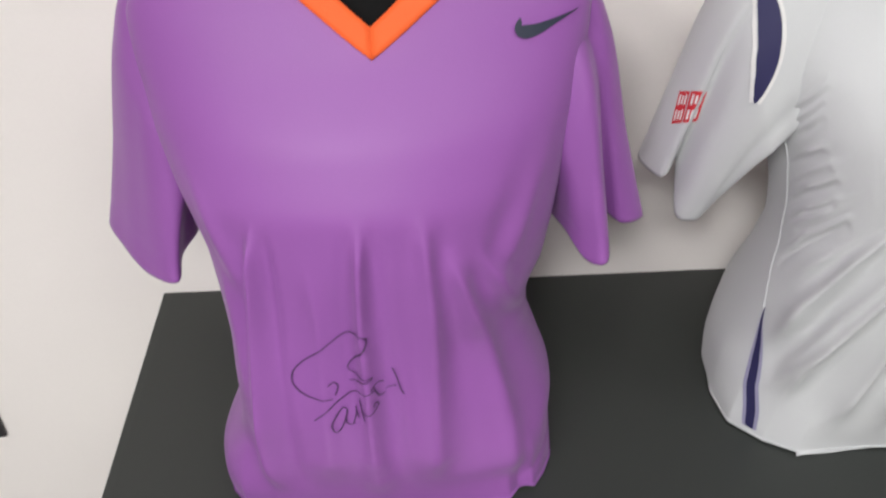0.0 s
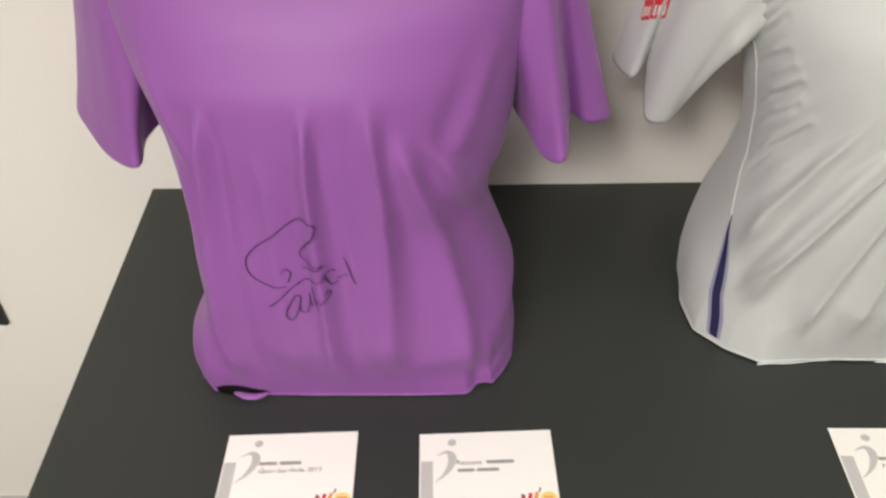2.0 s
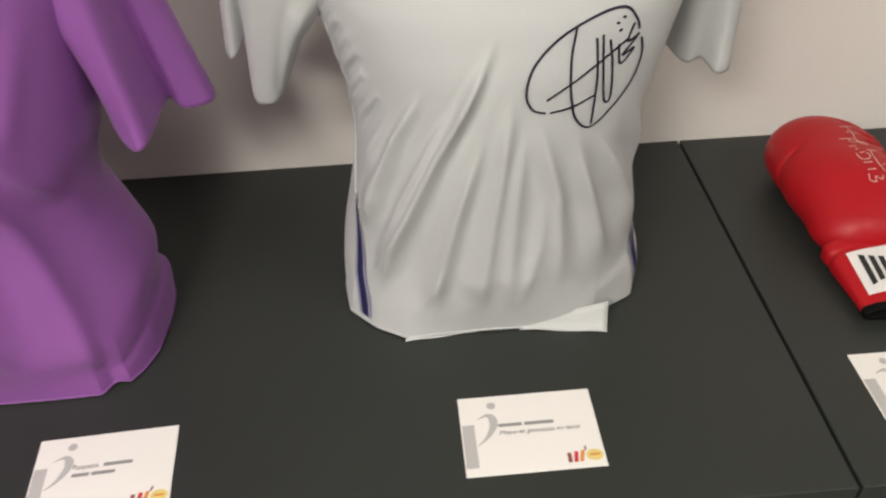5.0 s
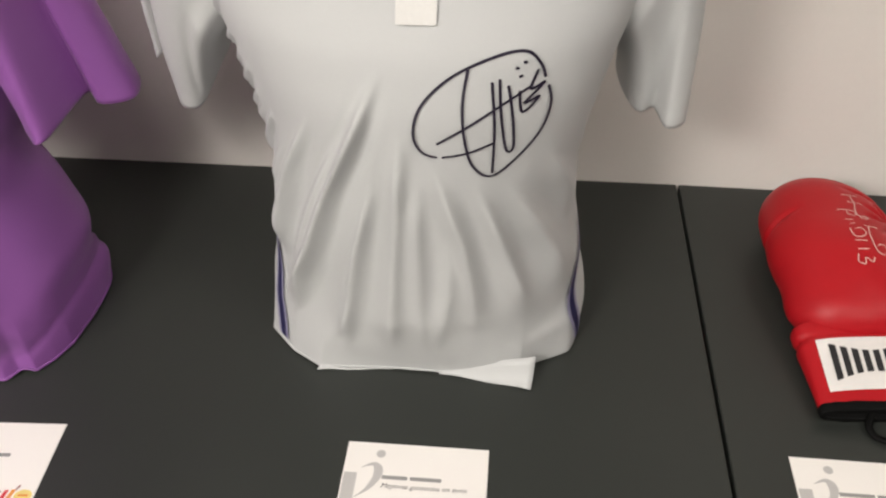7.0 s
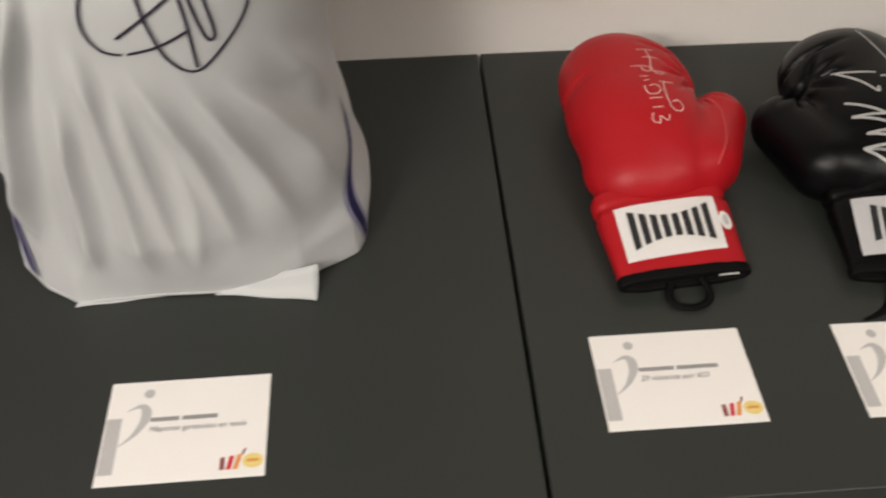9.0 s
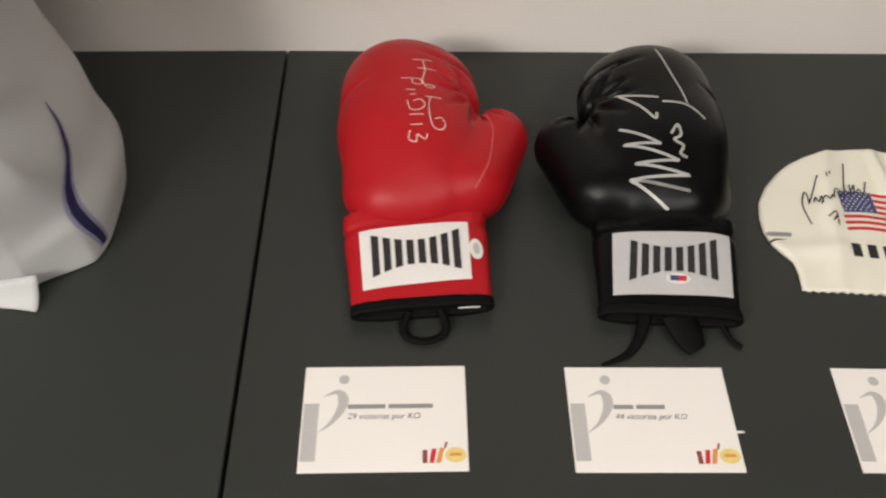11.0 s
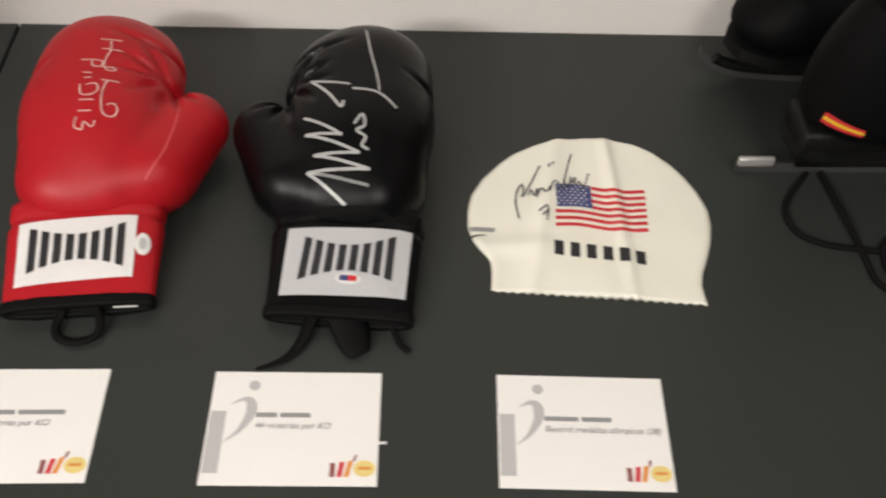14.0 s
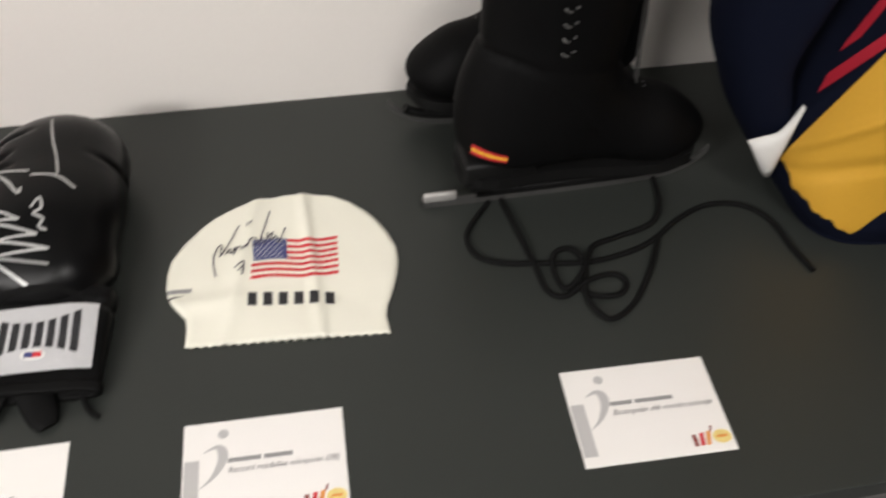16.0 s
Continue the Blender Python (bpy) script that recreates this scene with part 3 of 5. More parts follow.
    rs = sleeve([(0.130, 0.01, 0.598), (0.212, 0.02, 0.572), (0.250, 0.030, 0.510), (0.278, 0.045, 0.390), (0.306, 0.055, 0.286)],
                [(0.100, 0.01, 0.420), (0.150, 0.00, 0.400), (0.190, -0.012, 0.365), (0.205, -0.012, 0.325), (0.212, -0.005, 0.278)], (0.050, 0.050), 1,
                lambda t, s: hem_line(s) - 0.45 * s * notch(t, 2.3, 0.20) - 0.15 * s * notch(t, 4.0, 0.3) + 0.12 * s * notch(t, 2.9, 0.3) + 0.10 * s * notch(t, 1.85, 0.2) + 0.03 * s * math.sin(6 * t))
    ls = hang(ls[0], [(0.5, -0.275, 0.075, 0.296), (1.57, -0.296, 0.026, 0.312), (2.2, -0.270, -0.014, 0.298), (2.8, -0.240, -0.044, 0.284), (3.35, -0.204, -0.066, 0.286),
                      (3.9, -0.208, -0.024, 0.294), (4.71, -0.198, 0.020, 0.302), (5.6, -0.225, 0.072, 0.298)]), ls[1]
    rs = hang(rs[0], [(0.5, 0.280, 0.085, 0.286), (1.5, 0.302, 0.034, 0.284), (1.95, 0.276, 0.010, 0.288), (2.3, 0.256, 0.022, 0.294), (2.75, 0.247, -0.060, 0.287), (3.3, 0.227, -0.050, 0.282),
                      (3.9, 0.208, -0.022, 0.303), (4.71, 0.196, 0.030, 0.304), (5.6, 0.222, 0.085, 0.294)]), rs[1]
    thicken(part("sleeve", ls, PURPLE, shirt), 0.0015)
    thicken(part("sleeve", rs, PURPLE, shirt), 0.0015)
    curl = [(-0.142, -0.128, 0.006), (-0.128, -0.136, 0.006), (-0.112, -0.137, 0.005), (-0.098, -0.132, 0.006)]
    part("hem_roll", tube(curl, lambda t: 0.0012 + 0.0036 * math.sin(math.pi * t) ** 0.8, 10, 6, flat=0.7), PURPLE, shirt, "rolled-up corner of the hem")
    # orange V-neck, in two lapped halves and a band round the back
    t = np.linspace(0, 1, 14)
    rise = neck_z - 0.005
    out_l = [(neck_x - 0.104 * k, rise + 0.084 * k ** 1.06) for k in t]
    in_l = [(neck_x - 0.088 * k, rise + 0.025 + 0.080 * k ** 1.06) for k in t]
    out_r = [(neck_x + 0.110 * k, rise + 0.080 * k ** 1.06) for k in t]
    in_r = [(neck_x + 0.094 * k, rise + 0.025 + 0.078 * k ** 1.06) for k in t]
    end = 10
    collar = part("collar", between(whole, out_l[:end], in_l[:end], "y", 0.003, 4), ORANGE, shirt, "orange ribbed V-neck")
    thicken(collar, 0.003)
    thicken(part("collar", between(whole, in_r[:end], out_r[:end], "y", 0.0032, 4), ORANGE, shirt, "orange ribbed V-neck"), 0.003)
    thicken(part("neck_edge", between(whole, out_l[end - 1:], in_l[end - 1:], "y", 0.0022, 4), PURPLE, shirt), 0.002)
    thicken(part("neck_edge", between(whole, in_r[end - 1:], out_r[end - 1:], "y", 0.0022, 4), PURPLE, shirt), 0.002)
    back = [(neck_x + 0.094 * math.cos(a), 0.02 + 0.075 * math.sin(a), 0.612 + 0.008 * math.sin(a)) for a in np.linspace(0.05, math.pi - 0.05, 12)]
    part("collar_back", tube(back, 0.006, 10, 4, flat=0.6), PURPLE, shirt)
    # printed emblem: one tapering curved stroke
    tick = [(0.207, 0.5475), (0.185, 0.5415), (0.168, 0.5370), (0.157, 0.5365), (0.1520, 0.5405), (0.1535, 0.5480)]
    both = tree_of(*join((list(v), f), (list(rs[0]), rs[1])))
    part("printed_emblem", ribbon(both, tick, 0.0105, "y", 0.0022, 8, lambda k: 0.06 + math.sin(math.pi * k ** 1.25) ** 1.0), LOGO_DARK, shirt, "dark printed emblem")
    strokes = [
        [(-0.043, 0.195), (-0.057, 0.195), (-0.074, 0.202), (-0.082, 0.217), (-0.076, 0.234), (-0.054, 0.254), (-0.031, 0.272), (-0.011, 0.282), (-0.002, 0.278), (-0.005, 0.265), (-0.015, 0.249), (-0.024, 0.233), (-0.015, 0.228), (-0.000, 0.227)],
        [(-0.024, 0.216), (-0.011, 0.221), (-0.000, 0.226)],
        [(-0.046, 0.213), (-0.040, 0.217), (-0.036, 0.211), (-0.040, 0.200)],
        [(-0.065, 0.166), (-0.052, 0.178), (-0.038, 0.192), (-0.024, 0.201), (-0.012, 0.205), (0.001, 0.209)],
        [(-0.03, 0.178), (-0.034, 0.182), (-0.042, 0.171), (-0.048, 0.159), (-0.045, 0.149), (-0.04, 0.151), (-0.034, 0.163), (-0.03, 0.178)],
        [(-0.032, 0.166), (-0.032, 0.16), (-0.028, 0.157), (-0.023, 0.159)],
        [(-0.025, 0.159), (-0.021, 0.171), (-0.02, 0.183), (-0.02, 0.176), (-0.018, 0.167)],
        [(-0.015, 0.194), (-0.014, 0.185), (-0.013, 0.176), (-0.011, 0.168)],
        [(-0.012, 0.18), (-0.007, 0.178), (-0.001, 0.182), (0.003, 0.188), (0.0, 0.192), (-0.002, 0.188)],
        [(-0.003, 0.211), (0.003, 0.216), (0.01, 0.213)],
        [(0.0, 0.212), (0.002, 0.204), (0.005, 0.197), (0.011, 0.198)],
        [(0.011, 0.202), (0.016, 0.204), (0.023, 0.206)],
        [(0.02, 0.229), (0.024, 0.218), (0.027, 0.204), (0.03, 0.196)],
    ]
    part("signature_ink", join(*[ribbon(whole, s, 0.0015, "y", 0.0016, 8) for s in strokes]), INK_PURPLE, shirt, "thin dark marker strokes")
    bust(place, rows, "")


def white_shirt():
    place = (0.742, 0.215, TABLE_Z)
    rows = [
        (0.000, -0.187, 0.178, -0.104, 0.172, 2.9, 0.010, 0.000),
        (0.040, -0.187, 0.180, -0.112, 0.168, 2.6, 0.030, 0.018),
        (0.080, -0.184, 0.175, -0.116, 0.170, 2.4, 0.030, 0.020),
        (0.130, -0.173, 0.171, -0.122, 0.180, 2.35, 0.026, 0.012),
        (0.190, -0.162, 0.161, -0.130, 0.160, 2.3, 0.007, 0.010),
        (0.250, -0.153, 0.159, -0.140, 0.136, 2.3, 0.003, 0.010),
        (0.300, -0.156, 0.164, -0.148, 0.128, 2.2, 0.010, 0.000),
        (0.370, -0.172, 0.180, -0.154, 0.125, 2.2, 0.012, 0.000),
        (0.420, -0.187, 0.195, -0.147, 0.118, 2.2, 0.008, 0.000),
        (0.470, -0.200, 0.208, -0.122, 0.110, 2.2, 0.0, 0.0),
        (0.520, -0.205, 0.212, -0.088, 0.105, 2.2, 0.0, 0.0),
        (0.560, -0.202, 0.208, -0.064, 0.10, 2.2, 0.0, 0.0),
        (0.582, -0.188, 0.194, -0.050, 0.095, 2.2, 0.0, 0.0),
        (0.600, -0.145, 0.150, -0.042, 0.090, 2.2, 0.0, 0.0),
        (0.625, -0.065, 0.070, -0.022, 0.075, 2.0, 0.0, 0.0),
    ]
    drape = [
        ([(-0.016, 0.415), (-0.043, 0.344), (-0.070, 0.280), (-0.106, 0.178), (-0.136, 0.070)], 0.0125, 0.0055),
        ([(-0.080, 0.365), (-0.109, 0.290), (-0.134, 0.215), (-0.152, 0.140)], 0.0095, 0.0048),
        ([(-0.048, 0.360), (-0.078, 0.290), (-0.110, 0.205), (-0.140, 0.110)], 0.0065, 0.0045),
        ([(-0.105, 0.335), (-0.132, 0.270), (-0.150, 0.215)], 0.0060, 0.0042),
        ([(-0.125, 0.375), (-0.146, 0.310), (-0.158, 0.270)], 0.0055, 0.0045),
        ([(-0.130, 0.425), (-0.150, 0.375), (-0.162, 0.345)], 0.0045, 0.0045),
        ([(-0.002, 0.365), (-0.008, 0.260), (-0.018, 0.160), (-0.030, 0.040)], 0.0070, 0.0075),
        ([(-0.026, 0.310), (-0.050, 0.210), (-0.072, 0.100), (-0.084, 0.030)], 0.0070, 0.0062),
        ([(0.012, 0.320), (0.007, 0.210), (0.004, 0.040)], 0.0060, 0.0070),
        ([(0.024, 0.330), (0.050, 0.225), (0.064, 0.090)], 0.0065, 0.0075),
        ([(0.060, 0.305), (0.090, 0.200), (0.116, 0.100)], 0.0070, 0.0070),
        ([(0.085, 0.305), (0.125, 0.210), (0.158, 0.115)], 0.0070, 0.0070),
        ([(0.122, 0.330), (0.146, 0.250), (0.164, 0.170)], 0.0055, 0.0060),
        ([(0.036, 0.240), (0.036, 0.150), (0.018, 0.035)], 0.0045, 0.0075),
        ([(-0.090, 0.215), (-0.122, 0.140), (-0.152, 0.070)], 0.0055, 0.0045),
        ([(-0.060, 0.140), (-0.080, 0.080), (-0.105, 0.030)], 0.0035, 0.0050),
    ]

    def folds(x, y, z):
        front = np.clip(-y * 9, 0, 1)
        d = np.zeros_like(x)
        for line, high, wide in drape:
            d += pinch(x, z, line, 1.4 * high, 0.9 * wide, 0.08)
        d = d * np.clip(-y * 15, 0, 1)
        # short creases that run in from the armhole and the side seam
        for line, high in (([(-0.182, 0.422), (-0.178, 0.444), (-0.165, 0.472)], 0.0032), ([(-0.178, 0.408), (-0.175, 0.430), (-0.165, 0.455)], 0.0026),
                           ([(-0.174, 0.394), (-0.172, 0.417), (-0.164, 0.441)], 0.0034), ([(-0.167, 0.370), (-0.164, 0.390), (-0.157, 0.406)], 0.0034),
                           ([(-0.161, 0.342), (-0.158, 0.368), (-0.149, 0.391)], 0.0026), ([(-0.157, 0.319), (-0.154, 0.349), (-0.142, 0.377)], 0.0040),
                           ([(-0.153, 0.292), (-0.149, 0.325), (-0.138, 0.353)], 0.0040), ([(-0.153, 0.245), (-0.143, 0.291), (-0.126, 0.334)], 0.0040)):
            at = np.interp(x, [q[0] for q in line], [q[1] for q in line])
            show = np.clip((x - line[0][0]) / 0.004 + 0.6, 0, 1) * np.clip((line[2][0] + 0.006 - x) / 0.010, 0, 1)
            d += 1.1 * high * show * (bell(z - at, 0.0055) - 0.6 * bell(z - at + 0.011, 0.0060)) * np.clip(-(y + 0.02) * 40, 0, 1)
        # loose cloth over the table
        d += 0.007 * bell(z - 0.05, 0.03) * np.clip((x - 0.12) * 14, 0, 1)
        d -= 0.0020 * bell(z - 0.075 + 0.35 * (0.17 - x), 0.014) * np.clip((x - 0.02) * 8, 0, 1) * front
        d += 0.0012 * bell(z - 0.020 - 0.2 * np.abs(x), 0.012) * front
        d += 0.0005 * creases(x + 0.25 * z, z, 8) * np.clip((0.36 - z) * 6, 0.1, 1)
        d += 0.0012 * creases(x, z, 9, 1.0, 70.0) * np.clip((0.10 - z) * 14, 0, 1)
        return d

    v, f = torso(rows, hem_heights(0.625, 170), folds, 400)
    for k in range(3):
        v[k * 400:(k + 1) * 400, :2] *= (0.965, 0.988, 0.997)[k]
    v = settle(v, [(-0.190, 0.010), (-0.183, -0.044), (-0.150, -0.079), (-0.114, -0.101), (-0.035, -0.096), (0.025, -0.097), (0.085, -0.093), (0.112, -0.086)], 0.10)
    v[:, 2] = np.maximum(v[:, 2], 0.0015)
    whole = tree_of(v, f)
    shirt = thing("white_polo_shirt", place, "white short-sleeved sports polo with navy side stripes, signed, on a torso", "shirt", "signed shirts")
    _, faces = cut(v, f, lambda x, y, z: ~((y < 0.02) & (z > 0.555 + np.abs(x - 0.003) * 1.2)) & ~(z > 0.620))
    thicken(part("body", (v, faces), WHITE_CLOTH, shirt), 0.0015)

    def hem_line(s):
        return -0.012 * math.exp(-((s - 0.90) / 0.010) ** 2)

    ls = sleeve([(-0.120, 0.0, 0.600), (-0.200, 0.005, 0.578), (-0.246, 0.020, 0.535), (-0.272, 0.060, 0.410), (-0.286, 0.105, 0.306)],
                [(-0.100, 0.0, 0.430), (-0.150, -0.01, 0.410), (-0.180, -0.010, 0.380), (-0.192, 0.000, 0.362), (-0.200, 0.015, 0.338)], (0.065, 0.055), -1,
                lambda t, s: hem_line(s) - 0.25 * s ** 3 * notch(t, 2.45, 0.25) + 0.15 * s * notch(t, 3.6, 0.6) + 0.06 * s * math.sin(5 * t) + 0.12 * s * notch(t, 3.9 - 0.3 * s, 0.14) - 0.14 * s * notch(t, 3.5, 0.22) - 0.10 * s * notch(t, 4.5, 0.2), sag=0.03)
    rs = sleeve([(0.125, 0.0, 0.600), (0.205, 0.005, 0.578), (0.246, 0.015, 0.520), (0.258, 0.020, 0.400), (0.262, 0.020, 0.292)],
                [(0.100, 0.0, 0.430), (0.155, 0.01, 0.410), (0.185, 0.030, 0.385), (0.198, 0.060, 0.350), (0.206, 0.085, 0.305)], (0.075, 0.050), 1,
                lambda t, s: hem_line(s) + 0.10 * s * math.sin(3 * t + 1.4) + 0.05 * s * math.sin(7 * t))
    ls = hang(ls[0], [(0.5, -0.265, 0.150, 0.302), (1.57, -0.294, 0.088, 0.314), (2.1, -0.280, 0.030, 0.319), (2.45, -0.263, 0.046, 0.336), (2.8, -0.263, 0.022, 0.276), (3.25, -0.246, 0.012, 0.271), (3.6, -0.234, 0.014, 0.279),
                      (4.0, -0.220, 0.022, 0.304), (4.71, -0.205, 0.060, 0.335), (5.6, -0.222, 0.130, 0.320)]), ls[1]
    thicken(part("sleeve", ls, WHITE_CLOTH, shirt), 0.0015)
    rs = hang(rs[0], [(0.4, 0.240, 0.080, 0.295), (1.2, 0.257, 0.030, 0.293), (1.9, 0.257, -0.008, 0.291), (2.6, 0.240, -0.018, 0.290), (3.1, 0.229, 0.004, 0.299), (3.6, 0.214, 0.008, 0.292),
                      (4.2, 0.200, 0.040, 0.300), (4.9, 0.196, 0.075, 0.310), (5.7, 0.215, 0.095, 0.304)]), rs[1]
    thicken(part("sleeve", rs, WHITE_CLOTH, shirt), 0.0015)
    # navy inserts: at the side seams and along the armhole
    z = np.linspace(0.012, 0.175, 24)

    def side_strip(side, across, lift):
        verts, fs = [], []
        n = len(across)
        for i, h in enumerate(z):
            k = i / (len(z) - 1)
            wide = 0.0064 * math.sin(math.pi * min(1, (1 - k) * 0.70 + 0.02))
            mid = float(np.interp(h, [q[0] for q in SEAM[side]], [q[1] for q in SEAM[side]]))
            for q in across:
                start = Vector((side * 0.5, mid + q * wide, h))
                hit, normal, _, _ = whole.ray_cast(start, Vector((-side, 0, 0)))
                if hit is None:
                    hit, normal = Vector((side * 0.17, mid + q * wide, h)), Vector((side, 0, 0))
                if normal.x * side < 0:
                    normal = -normal
                verts.append(hit + normal * lift)
            if i:
                for j in range(n - 1):
                    q = (n * (i - 1) + j, n * (i - 1) + j + 1, n * i + j + 1, n * i + j)
                    fs.append(q if side < 0 else q[::-1])
        for _ in range(6):
            xs = [p.x for p in verts]
            for i in range(n, len(verts) - n):
                even = (xs[i - n] + xs[i] + xs[i + n]) / 3
                verts[i].x = max(even, xs[i]) if side > 0 else min(even, xs[i])
        return verts, fs

    for side in (-1, 1):
        stripe = part("side_stripe", side_strip(side, (-0.75, 0, 0.75), 0.0018), NAVY, shirt, "navy side stripe")
        for across in ((-1.35, -0.75), (0.75, 1.35)):
            part("stripe_edge", side_strip(side, across, 0.0019), LAVENDER, stripe, "pale lavender edging")
    sleeve_tree = tree_of(ls[0], ls[1])
    insert = [(-0.2265, 0.553), (-0.2195, 0.534), (-0.2165, 0.507), (-0.2175, 0.478), (-0.2215, 0.445)]
    both = tree_of(*join((list(v), f), (list(ls[0]), ls[1])))
    part("shoulder_stripe", ribbon(both, insert, 0.0185, "y", 0.0036, 6, lambda k: 0.55 + 0.45 * math.sin(math.pi * min(1, k * 1.1)) if k < 0.6 else max(0.06, math.cos((k - 0.6) / 0.4 * math.pi / 2) ** 0.8)), NAVY, shirt, "navy shoulder insert")
    for shift in (-0.0115, 0.0115):
        edge = [(x + shift * (0.7, 0.95, 1.0, 0.85, 0.25)[i], h) for i, (x, h) in enumerate(insert)]
        part("piping", ribbon(both, edge, 0.0030, "y", 0.0040, 6), WHITE_RIB, shirt, "white seam piping")
    both_r = tree_of(*join((list(v), f), (list(rs[0]), rs[1])))
    part("shoulder_stripe", ribbon(both_r, [(-x + 0.01, h) for x, h in insert], 0.021, "y", 0.002, 6, lambda k: 0.35 + 0.65 * math.sin(math.pi * min(1, k * 0.9 + 0.1)) if k < 0.95 else 0.15), NAVY, shirt, "navy shoulder insert")
    seam = [(-0.160, -0.029, 0.172), (-0.158, -0.022, 0.205), (-0.153, -0.016, 0.243), (-0.154, -0.019, 0.293), (-0.162, -0.027, 0.343), (-0.170, -0.029, 0.379), (-0.181, -0.022, 0.409), (-0.188, -0.010, 0.435)]
    line = [whole.find_nearest(Vector(q))[0] + Vector((-0.0008, -0.0005, 0)) for q in smooth_line(seam, 5)]
    part("piping", tube(line, 0.0011, 6, 2), WHITE_CLOTH, shirt, "white seam piping")
    # red emblem on the sleeve in two parts, with pale marks; placed along the camera's view direction
    view_way = Vector((0.27, 0.878, -0.416)).normalized()
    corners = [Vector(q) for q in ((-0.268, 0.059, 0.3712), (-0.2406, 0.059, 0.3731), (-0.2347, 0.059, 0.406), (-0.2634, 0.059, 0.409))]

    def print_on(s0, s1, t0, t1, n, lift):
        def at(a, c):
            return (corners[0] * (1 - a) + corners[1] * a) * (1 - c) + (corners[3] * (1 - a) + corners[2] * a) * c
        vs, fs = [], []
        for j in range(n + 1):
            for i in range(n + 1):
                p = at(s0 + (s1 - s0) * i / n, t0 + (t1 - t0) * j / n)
                hit, _, _, _ = sleeve_tree.ray_cast(p - view_way * 0.3, view_way)
                vs.append((hit if hit is not None else p) - view_way * lift)
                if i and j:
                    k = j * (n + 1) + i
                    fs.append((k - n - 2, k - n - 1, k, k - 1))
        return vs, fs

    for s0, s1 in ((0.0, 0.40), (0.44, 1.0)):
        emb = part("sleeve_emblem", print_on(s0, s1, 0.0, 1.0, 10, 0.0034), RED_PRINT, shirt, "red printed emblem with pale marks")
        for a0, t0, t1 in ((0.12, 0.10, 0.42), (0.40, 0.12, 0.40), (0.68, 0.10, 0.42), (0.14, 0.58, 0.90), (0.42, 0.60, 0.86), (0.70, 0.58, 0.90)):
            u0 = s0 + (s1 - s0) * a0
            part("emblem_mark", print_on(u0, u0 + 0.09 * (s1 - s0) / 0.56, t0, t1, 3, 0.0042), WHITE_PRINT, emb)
    # placket and polo collar
    part("placket", sheet(whole, [(-0.002, 0.445), (0.030, 0.445), (0.030, 0.56), (-0.002, 0.56)], 6, 16, "y", 0.003), WHITE_RIB, shirt, "buttoned white placket")
    band = [(0.003 + 0.080 * math.cos(a), 0.015 + 0.078 * math.sin(a), 0.605 - 0.030 * max(0, -math.sin(a))) for a in np.linspace(-1.25, math.pi + 1.25, 24)]
    vs, fs = [], []
    for i, p in enumerate(smooth_line(band, 3)):
        p = Vector(p)
        out = Vector((p.x - 0.003, p.y - 0.015, 0)).normalized()
        for w, h in ((0.0, 0.0), (0.004, 0.016), (0.013, 0.018), (0.026, 0.004), (0.032, -0.012)):
            vs.append(p + out * w + Vector((0, 0, h)))
        if i:
            fs += [(5 * i + k - 5, 5 * i + k - 4, 5 * i + k + 1, 5 * i + k) for k in range(4)]
    thicken(part("collar", (vs, fs), WHITE_RIB, shirt, "turned-down white polo collar"), 0.002)
    # two corners of the hem that lie out on the table
    for x0, x1, y0, y1, near, far, rise in ((0.022, 0.130, -0.098, -0.097, 0.002, 0.018, 0.030), (-0.030, -0.114, -0.0975, -0.1000, 0.000, 0.0055, 0.010)):
        flap, ff = [], []
        for i in range(15):
            s = i / 14
            reach = near + (far - near) * s ** 1.2
            for k in range(6):
                t = k / 5
                flap.append((x0 + (x1 - x0) * s - 0.004 * t * s, y0 + (y1 - y0) * s + 0.004 - (reach + 0.004) * t, 0.002 + rise * (1 - t) ** 2 * (0.2 + 0.8 * s) + 0.0012 * math.sin(9 * s) * t))
            if i:
                q = [(6 * i + k - 6, 6 * i + k - 5, 6 * i + k + 1, 6 * i + k) for k in range(5)]
                ff += q if x1 > x0 else [e[::-1] for e in q]
        thicken(part("hem_corner", (flap, ff), WHITE_CLOTH, shirt), 0.0015)
    ink = [
        [(0.030, 0.334), (0.017, 0.340), (0.011, 0.358), (0.018, 0.384), (0.042, 0.408), (0.075, 0.422), (0.100, 0.424), (0.112, 0.412), (0.116, 0.400)],
        [(0.119, 0.392), (0.122, 0.374), (0.116, 0.350), (0.100, 0.328), (0.076, 0.309), (0.060, 0.322), (0.053, 0.350), (0.051, 0.385), (0.055, 0.414)],
        [(0.030, 0.348), (0.055, 0.364), (0.080, 0.380), (0.104, 0.394)],
        [(0.034, 0.334), (0.055, 0.337), (0.076, 0.345)],
        [(0.074, 0.402), (0.077, 0.360), (0.076, 0.312)],
        [(0.080, 0.404), (0.082, 0.372), (0.087, 0.336), (0.093, 0.338), (0.091, 0.372), (0.087, 0.398)],
        [(0.096, 0.392), (0.099, 0.372), (0.112, 0.384), (0.100, 0.380), (0.116, 0.396), (0.105, 0.392), (0.110, 0.408)],
        [(0.092, 0.412), (0.095, 0.411)], [(0.098, 0.416), (0.101, 0.415)], [(0.095, 0.404), (0.098, 0.405)],
    ]
    part("signature_ink", join(*[ribbon(whole, s, 0.0023, "y", 0.0018, 8) for s in ink]), INK, shirt, "black marker strokes and a looped outline")
    bust(place, rows, "")


